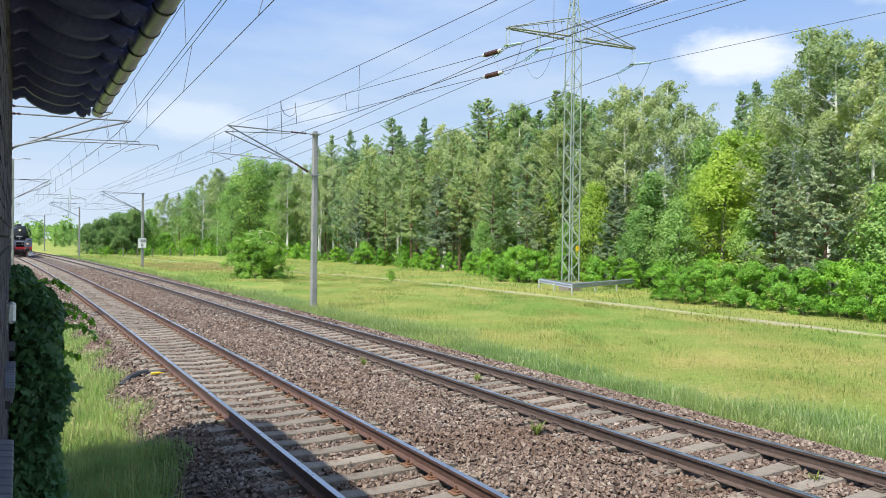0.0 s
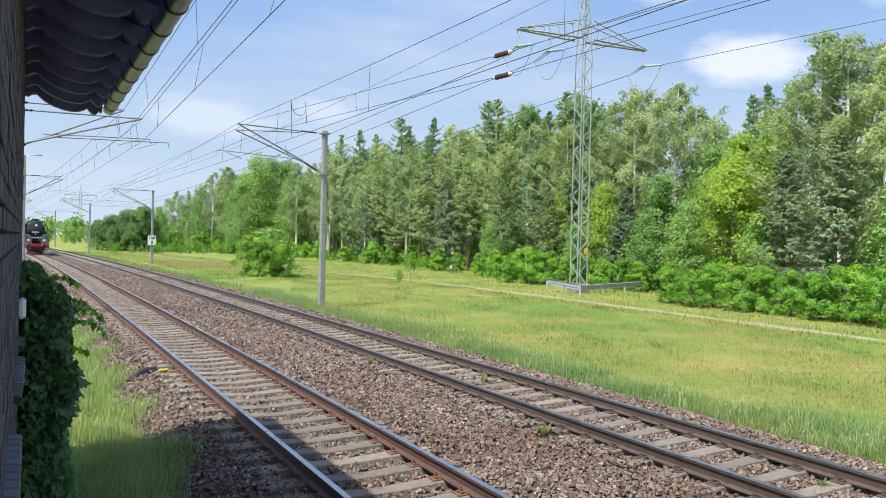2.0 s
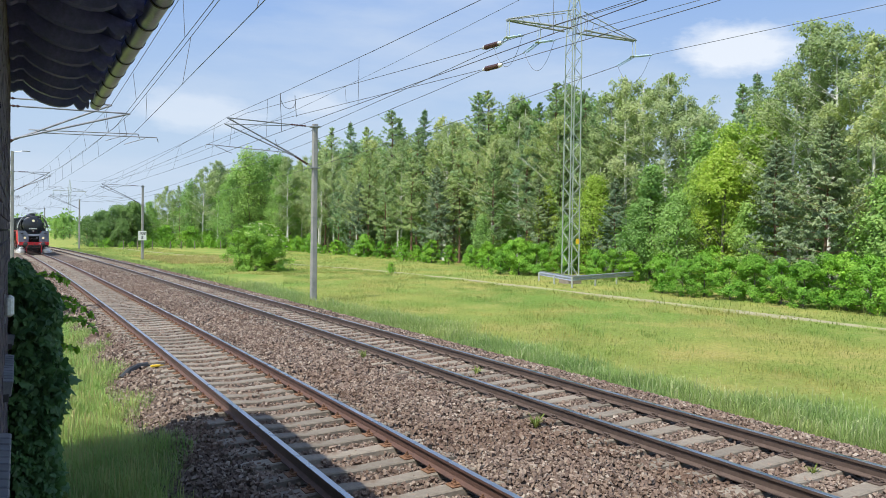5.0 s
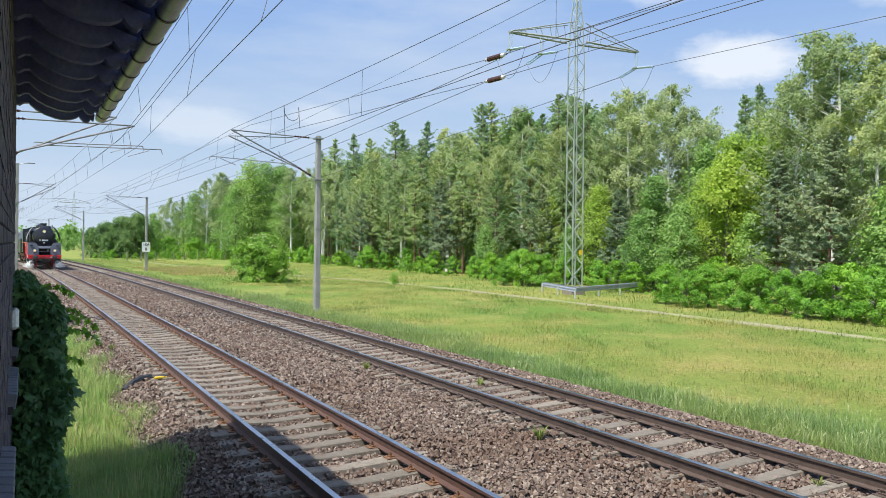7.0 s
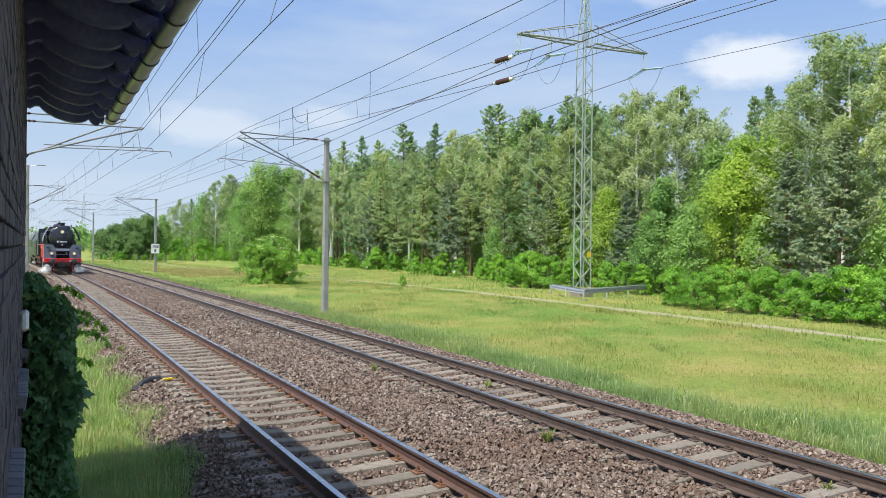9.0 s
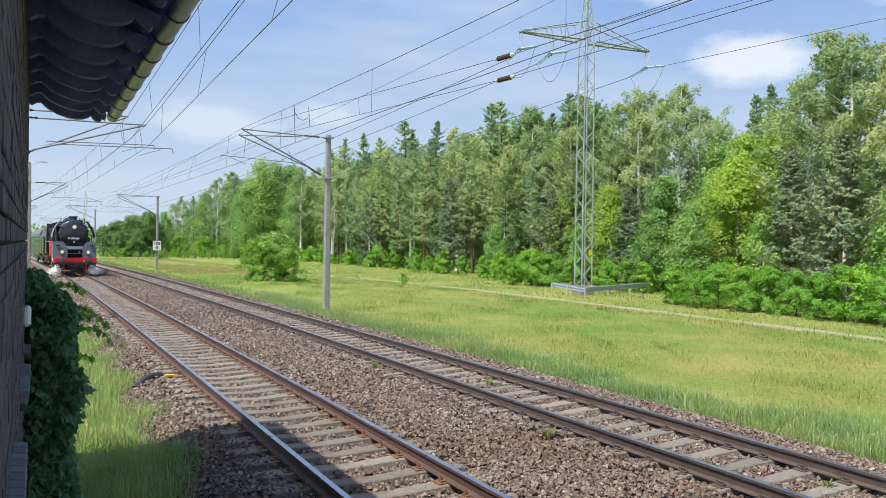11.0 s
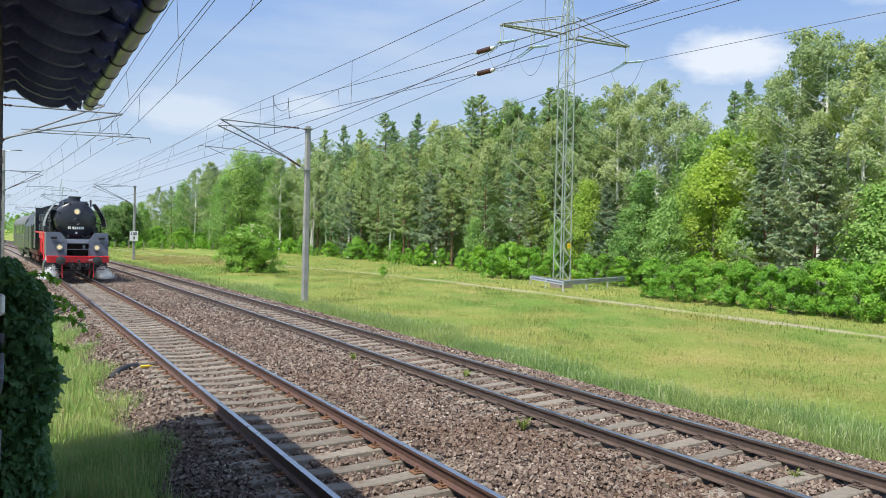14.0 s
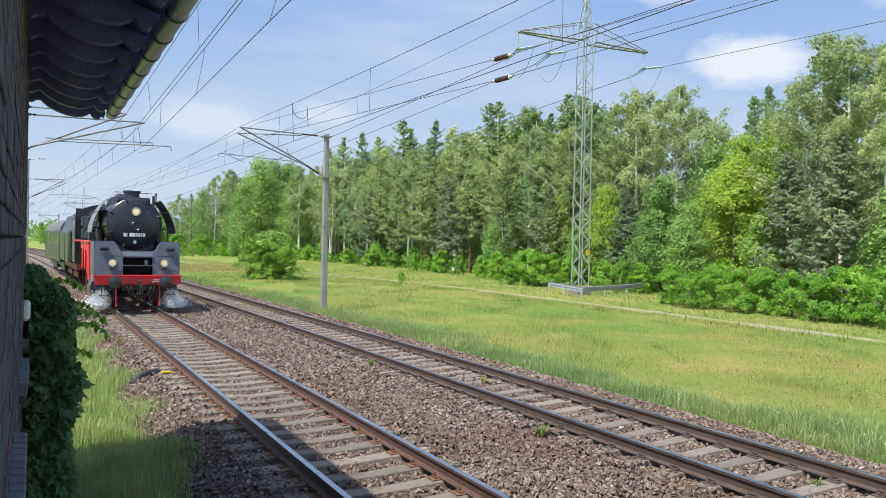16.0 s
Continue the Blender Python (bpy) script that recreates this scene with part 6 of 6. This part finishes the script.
        fr = part("side_frame", Shape().box((d * 1.36, 2.6, 2.32), (0.06, 1.9, 0.26)).box((d * 1.36, 3.35, 1.9), (0.06, 0.3, 0.7)).box((d * 1.34, 1.68, 2.2), (0.2, 0.05, 0.5)).box((d * 1.32, 3.55, 1.85), (0.22, 0.05, 1.2)), M_RED, t, "red side frame bracket")
        for y0, y1, z0, z1 in ((3.7, 4.6, 1.9, 2.45), (4.75, 6.4, 2.1, 2.45), (4.2, 4.5, 1.2, 2.0), (5.6, 5.9, 1.3, 2.2), (6.6, 7.9, 2.15, 2.45), (6.9, 7.2, 1.3, 2.2)):
            part("bracket_plate", Shape().box((d * 1.38, (y0 + y1) / 2, (z0 + z1) / 2), (0.05, y1 - y0, z1 - z0), ch=0.008), M_RED, fr)
        for y, z0 in ((3.62, 1.45), (4.4, 1.75), (5.0, 1.95), (5.7, 1.6), (7.0, 1.75), (8.2, 1.6)):
            part("cross_bracket", Shape().prism([(0.62, z0 + 0.1), (1.0, z0), (1.34, z0 + 0.35), (1.36, 2.46), (0.62, 2.46)] if d > 0 else [(-0.62, z0 + 0.1), (-1.0, z0), (-1.34, z0 + 0.35), (-1.36, 2.46), (-0.62, 2.46)], "y", y - 0.02, y + 0.02), M_RED, fr)
        for y in (1.8, 2.3, 2.7):
            part("pipe", Shape().path([(d * 1.38, y, 2.45), (d * 1.4, y, 1.95), (d * 1.36, y + 0.15, 1.6), (d * 1.3, y + 0.3, 1.3)], 0.026, 6), M_IRON, fr)
        part("main_frame", Shape().box((d * 0.6, 6.2, 1.15), (0.06, 12.2, 0.75)), M_RED, t, "red main frame")
        part("cylinder", Shape().lathe((d * 1.12, 0.7, 0.72), (0, 1, 0), [(0, 0.3), (0.02, 0.44), (1.3, 0.44), (1.32, 0.3)], 22), M_BLACK, t, "black steam cylinder", True)
        part("valve_chest", Shape().lathe((d * 1.1, 0.6, 1.28), (0, 1, 0), [(0, 0.14), (0.02, 0.24), (1.5, 0.24), (1.52, 0.14)], 18), M_IRON, t, "", True)
        part("exhaust_pipe", Shape().path([(d * 1.3, 2.2, 1.75), (d * 1.36, 1.6, 1.82), (d * 1.4, 1.15, 1.7), (d * 1.42, 0.95, 1.4), (d * 1.42, 0.95, 1.0)], 0.085, 10), M_STEEL, t, "bent pale grey pipe", True)
        part("lubricator", Shape().box((d * 1.25, 3.95, 2.68), (0.3, 0.42, 0.34), ch=0.03).rod((d * 1.25, 3.95, 2.85), (d * 1.25, 3.95, 2.95), 0.08, n=10), M_BLACK, t)
        part("side_steps", Shape().box((d * 1.4, 3.2, 1.35), (0.22, 0.3, 0.025)).box((d * 1.4, 3.1, 0.95), (0.22, 0.3, 0.025)), M_RED, fr)
        for k in range(5):
            part("oil_pipe", Shape().path([(d * 1.05, 3.7 + 0.25 * k, 3.05), (d * 1.14, 3.7 + 0.25 * k, 2.8), (d * 1.25, 3.6 + 0.2 * k, 2.56), (d * 1.33, 3.2 + 0.2 * k, 2.2), (d * 1.3, 2.4 + 0.3 * k, 1.6)], 0.016, 5), M_IRON, fr)
        for y0, y1, z0, z1 in ((1.95, 2.45, 1.62, 2.2), (2.55, 2.95, 1.8, 2.2), (2.5, 3.05, 1.35, 1.68), (3.0, 3.25, 1.05, 2.2), (3.7, 4.3, 1.5, 1.85), (4.4, 5.3, 1.75, 2.05), (5.5, 6.6, 1.9, 2.1)):
            part("frame_plate", Shape().box((d * 1.33, (y0 + y1) / 2, (z0 + z1) / 2), (0.04, y1 - y0, z1 - z0), ch=0.01), M_RED, fr)
        for y, z, h, r in ((5.4, 2.6, 0.95, 0.17), (6.3, 2.6, 0.8, 0.15), (8.0, 2.6, 1.0, 0.18)):
            part("feed_pump", Shape().lathe((d * 1.22, y, z), (0, 0, 1), [(0, r), (h * 0.4, r), (h * 0.42, r * 0.6), (h * 0.55, r * 0.6), (h * 0.57, r * 1.05), (h * 0.95, r * 1.05), (h, r * 0.5)], 14), M_BLACK, t, "", True)
        for k, (y0, y1, z) in enumerate(((3.4, 10.6, 3.35), (3.4, 9.0, 3.15), (4.6, 10.6, 2.9), (3.6, 7.6, 3.95))):
            part("boiler_side_pipe", Shape().path([(d * (1.06 if z < 3.9 else 0.72), y0, z - 0.12), (d * (1.1 if z < 3.9 else 0.76), y0 + 0.2, z), (d * (1.1 if z < 3.9 else 0.76), y1, z), (d * 1.05, y1 + 0.15, z - 0.15)], 0.028, 6), M_IRON if k % 2 else M_TUBE, t)
        part("cab_handrail", Shape().rod((d * 1.5, 10.8, 1.5), (d * 1.5, 10.8, 3.4), 0.022, n=6), M_BRIGHT, t)
        part("crosshead", Shape().box((d * 1.12, 3.3, 0.86), (0.16, 0.4, 0.26), ch=0.03), M_BRIGHT, t)
        part("piston_rod", Shape().rod((d * 1.12, 2.0, 0.84), (d * 1.12, 3.2, 0.84), 0.045, n=8), M_BRIGHT, t)
        part("valve_rod", Shape().rod((d * 1.12, 2.1, 1.28), (d * 1.12, 3.9, 1.3), 0.03, n=8).rod((d * 1.12, 3.3, 0.8), (d * 1.12, 3.8, 1.35), 0.04, n=6), M_BRIGHT, t)
        part("spectacle_window", Shape().lathe((d * 1.08, 10.82, 3.35), (0, -1, 0), [(0, 0.2), (0.015, 0.19)], 16), M_GLASS, t)
        part("drain_pipe", Shape().path([(d * 1.25, 0.8, 0.4), (d * 1.3, 0.5, 0.25), (d * 1.32, 0.1, 0.22)], 0.03, 6), M_IRON, t)
        part("steam_pipe", Shape().path([(d * 0.9, 1.5, 2.6), (d * 1.15, 1.45, 2.1), (d * 1.2, 1.4, 1.5)], 0.11, 10), M_BLACK, t)
        part("handrail", Shape().path([(d * 1.05, 3.3, 3.7), (d * 1.05, 10.4, 3.7)], 0.018, 5), M_IRON, t)
        part("slide_bar", Shape().box((d * 1.12, 2.75, 0.98), (0.12, 1.5, 0.06)), M_BRIGHT, t)
        part("hanging_ladder", Shape().rod((d * 1.42, 3.35, 2.5), (d * 1.42, 3.0, 1.0), 0.025).rod((d * 1.42, 3.75, 2.5), (d * 1.42, 3.4, 1.0), 0.025), M_RED, t)
        part("air_tank", Shape().lathe((d * 1.1, 5.0, 2.15), (0, 1, 0), [(0, 0.1), (0.05, 0.2), (1.6, 0.2), (1.65, 0.1)], 16), M_BLACK, t, "", True)
        part("cab_side", Shape().box((d * 1.44, 11.9, 2.6), (0.05, 2.2, 2.4), ch=0.01), M_BLACK, t, "black cab side")
        part("cab_window", Shape().box((d * 1.47, 11.7, 3.2), (0.02, 0.8, 0.6), ch=0.01), M_GLASS, t)
    for d in (-1, 1):
        for y in (4.2, 4.9, 5.6, 6.4, 7.4, 8.6):
            part("boiler_pipe", Shape().path([(d * 1.03, y, 3.5), (d * 1.12, y, 3.1), (d * 1.15, y + 0.2, 2.75), (d * 1.12, y + 0.6, 2.55)], 0.035, 6), M_IRON, t)
        part("sand_pipe", Shape().path([(d * 0.5, 6.2, 4.1), (d * 0.95, 6.2, 3.7), (d * 1.1, 6.2, 3.0), (d * 1.1, 6.3, 2.5)], 0.03, 6), M_IRON, t)
        part("washout_plug", Shape().lathe((d * 1.0, 9.6, 3.4), (d, 0, 0), [(0, 0.06), (0.06, 0.06)], 8), M_IRON, t)
    part("whistle", Shape().rod((0.3, 6.6, 4.15), (0.3, 6.6, 4.5), 0.04), M_BRASS, t)
    part("turbo_generator", Shape().lathe((0.62, 2.6, 4.1), (0, 1, 0), [(0, 0.1), (0.05, 0.17), (0.4, 0.17), (0.45, 0.1)], 14), M_BLACK, t, "", True)
    part("vent_pipe", Shape().rod((0.8, 1.9, 3.95), (0.8, 1.9, 4.35), 0.05, n=8), M_IRON, t)
    part("air_pump", Shape().lathe((-1.0, 3.0, 2.55), (0, 0, 1), [(0, 0.2), (0.5, 0.2), (0.55, 0.14), (0.7, 0.14), (0.75, 0.2), (1.2, 0.2), (1.25, 0.1)], 16), M_BLACK, t, "upright air pump", True)
    part("cab_front", Shape().box((0, 10.85, 2.9), (2.9, 0.05, 2.3)), M_BLACK, t)
    prof = [(1.5 * math.sin(a), 3.55 + 0.75 * math.cos(a)) for a in [radians(-90 + 15 * i) for i in range(13)]]
    part("cab_roof", Shape().prism(prof + [(1.42, 3.5), (-1.42, 3.5)], "y", 10.7, 13.4), M_BLACK, t, "rounded black cab roof", True)
    part("ash_pan", Shape().box((0, 9.6, 1.2), (1.3, 2.6, 0.8), ch=0.05), M_IRON, t)
    for y, r, sp in ((0.95, 0.5, 10), (3.15, 0.5, 10), (5.2, 0.98, 18), (7.3, 0.98, 18), (9.4, 0.98, 18), (12.4, 0.6, 11)):
        loco_wheels.append((wheelset(t, y, r, sp, M_RED, 0.33 if r > 0.9 else 0), y, r))
    rods = []
    for d in (-1, 1):
        rods.append(part("coupling_rod", Shape().box((d * 0.97, 7.3, 0), (0.05, 4.4, 0.13), ch=0.01), M_BRIGHT, t, "bright steel coupling rod"))
    return rods


loco_rods = build_loco()


def small_wheels(t, ys, r=0.5, mat=None):
    return [(wheelset(t, y, r, 9, mat or M_IRON), y, r) for y in ys]


tender = thing("tender", "dark green and black coal tender behind the locomotive", "tender")


def build_tender():
    t = tender
    part("tank", Shape().prism([(-1.45, 1.25), (1.45, 1.25), (1.47, 2.9), (1.25, 3.3), (-1.25, 3.3), (-1.47, 2.9)], "y", 0.0, 9.6), M_GREEN, t, "dark green water tank")
    part("coal_bunker", Shape().prism([(-1.3, 3.2), (1.3, 3.2), (1.1, 3.9), (-1.1, 3.9)], "y", 0.3, 9.3), M_BLACK, t, "black coal bunker")
    part("frame", Shape().box((0, 4.8, 1.05), (2.3, 9.6, 0.35)), M_DULLRED, t, "oily red tender frame")
    for d in (-1, 1):
        part("side_panel", Shape().box((d * 1.475, 2.2, 2.1), (0.03, 3.9, 1.6), ch=0.01).box((d * 1.475, 6.9, 2.1), (0.03, 4.6, 1.6), ch=0.01), M_GREEN, t)
        part("handrail", Shape().rod((d * 1.53, 0.15, 1.3), (d * 1.53, 0.15, 3.0), 0.02), M_IRON, t)
        part("bogie_frame", Shape().box((d * 1.0, 1.9, 0.6), (0.1, 3.0, 0.3), ch=0.03).box((d * 1.0, 6.4, 0.6), (0.1, 3.0, 0.3), ch=0.03), M_DULLRED, t)
    return small_wheels(t, (1.0, 2.8, 5.5, 7.3), 0.5, M_DULLRED)


tender_wheels = build_tender()


def build_coach(label):
    t = thing("passenger_coach", label, "railway coach", "coaches of the train")
    L = 19.5
    part("body", Shape().box((0, L / 2, 2.05), (2.84, L, 2.1), ch=0.03), M_GREEN, t, "dark green coach body")
    prof = [(1.44 * math.sin(a), 3.08 + 0.95 * math.cos(a)) for a in [radians(-90 + 15 * i) for i in range(13)]]
    part("roof", Shape().prism(prof, "y", 0.05, L - 0.05), M_GREYROOF, t, "rounded grey coach roof", True)
    part("underframe", Shape().box((0, L / 2, 0.85), (2.2, L - 2, 0.35)).box((-0.9, L / 2, 0.6), (0.6, 5, 0.4)), M_IRON, t)
    part("gangway", Shape().box((0, -0.12, 2.2), (1.1, 0.3, 2.2), ch=0.08), M_RUBBER, t)
    for d in (-1, 1):
        for i in range(7):
            w = part("window", Shape().box((d * 1.425, 2.9 + i * 2.28, 2.55), (0.02, 1.35, 0.85), ch=0.008), M_GLASS, t)
            part("window_frame", Shape().box((d * 1.43, 2.9 + i * 2.28, 2.99), (0.03, 1.42, 0.04)).box((d * 1.43, 2.9 + i * 2.28, 2.11), (0.03, 1.42, 0.04)).box((d * 1.43, 2.9 + i * 2.28, 2.75), (0.03, 1.42, 0.03)), M_TUBE, w)
        for y in (0.8, L - 0.8):
            dr = part("door", Shape().box((d * 1.428, y, 2.0), (0.025, 0.8, 1.95), ch=0.01), M_GREEN, t)
            part("door_handle", Shape().rod((d * 1.46, y + 0.3, 1.7), (d * 1.46, y + 0.3, 2.2), 0.018), M_BRIGHT, dr)
            part("door_window", Shape().box((d * 1.445, y, 2.55), (0.012, 0.5, 0.7)), M_GLASS, dr)
        part("bogie_frame", Shape().box((d * 1.0, 3.0, 0.55), (0.12, 3.4, 0.28), ch=0.03).box((d * 1.0, L - 3.0, 0.55), (0.12, 3.4, 0.28), ch=0.03), M_IRON, t)
        part("stripe", Shape().box((d * 1.424, L / 2, 3.07), (0.012, L - 0.1, 0.05)), M_BLACK, t)
    part("roof_vent", Shape().rod((0, 4, 4.0), (0, 4, 4.2), 0.12, n=8).rod((0, 9, 4.0), (0, 9, 4.2), 0.12, n=8), M_GREYROOF, t)
    for x in (-0.875, 0.875):
        part("buffer", Shape().lathe((x, 0.0, 1.05), (0, -1, 0), [(0, 0.1), (0.4, 0.09), (0.41, 0.2), (0.45, 0.18)], 14), M_IRON, t)
    return t, small_wheels(t, (1.75, 4.25, L - 4.25, L - 1.75), 0.47)


coaches = [build_coach("dark green passenger coach with grey rounded roof")]


def build_steam(seed, side):
    """A loose drift of tiny white flecks at the drain cocks, in rigid wisps."""
    rs = np.random.default_rng(seed)
    t = thing("steam_puff", "low white puff of steam beside the cylinder", "steam", "steam puffs")
    for cx, cy, cz, wx, wz, n in ((1.22, 0.0, 0.42, 0.1, 0.13, 8000), (1.3, -0.1, 0.26, 0.13, 0.11, 9500), (1.5, 0.1, 0.18, 0.18, 0.08, 3000), (1.35, 0.5, 0.26, 0.2, 0.14, 4000)):
        P = rs.normal(size=(n, 3)) * np.array([wx, 0.2, wz]) + np.array([cx * side, cy, cz])
        P[:, 2] = np.abs(P[:, 2] - 0.02) + 0.02
        a, b = rs.normal(size=(2, n, 3)) * rs.uniform(0.003, 0.0115, n)[:, None]
        V = np.stack([P - a, P - b, P + a, P + b], 1).reshape(-1, 3)
        part("steam_wisp", fast_mesh("steam_wisp", V, np.arange(n * 4).reshape(-1, 4), M_STEAM), None, t)
    return t


steam = [build_steam(3, -1), build_steam(4, 1)]

# ---- what moves ----
RUN = [(0, 122.3), (2, 111.3), (4, 101.7), (7, 86.6), (9, 76.0), (11.5, 61.8), (13, 52.1), (14, 44.9), (15, 37.6), (16, 30.3)]


def motions():
    ts = np.array([a for a, b in RUN], float)
    ys = np.array([b for a, b in RUN], float)
    fine = np.linspace(0, 16, 1601)
    run = np.interp(fine, ts, ys)
    k = np.hanning(201)
    pad = np.concatenate([2 * run[0] - run[100:0:-1], run, 2 * run[-1] - run[-2:-102:-1]])
    run = np.convolve(pad, k / k.sum(), "valid")

    def where(t):
        return float(np.interp(t, fine, run))

    def on_line(back, length):
        """A vehicle whose front end is so far behind the lamps rides the curve on its two bogies."""
        rows = []
        for i in range(33):
            t = 16 * i / 32
            y = where(t) + back
            a = Vector((T1 + bend(y + 0.12 * length), y + 0.12 * length, 0))
            b = Vector((T1 + bend(y + 0.85 * length), y + 0.85 * length, 0))
            turn = -math.degrees(math.atan2(b.x - a.x, b.y - a.y))
            m = pose(a.x, a.y, 0, 0, 0, turn)
            rows.append((t, m @ pose(0, -0.12 * length, 0)))
        return rows
    walk(loco, on_line(0, 13.5))
    for s in steam:
        walk(s, on_line(0, 13.5))
    walk(tender, on_line(14.3, 9.6))
    sets = loco_wheels + tender_wheels
    for i, (c, w) in enumerate(coaches):
        walk(c, on_line(24.6, 19.5))
        if i == 0:
            sets = sets + w
    gone = lambda t: where(0) - where(t)
    for ob, y, r in sets:
        n = 160 if r < 0.9 else 80
        walk(ob, [(16 * i / n, pose(0, y, r, -math.degrees(-gone(16 * i / n) / r))) for i in range(n + 1)])
    for ob in loco_rods:
        rows = []
        for i in range(161):
            t = 16 * i / 160
            a = gone(t) / 0.98
            p = pose(0, 0, 0, math.degrees(a)) @ Vector((0, 0, -0.33))
            rows.append((t, pose(0, p.y, 0.98 + p.z)))
        walk(ob, rows)


motions()
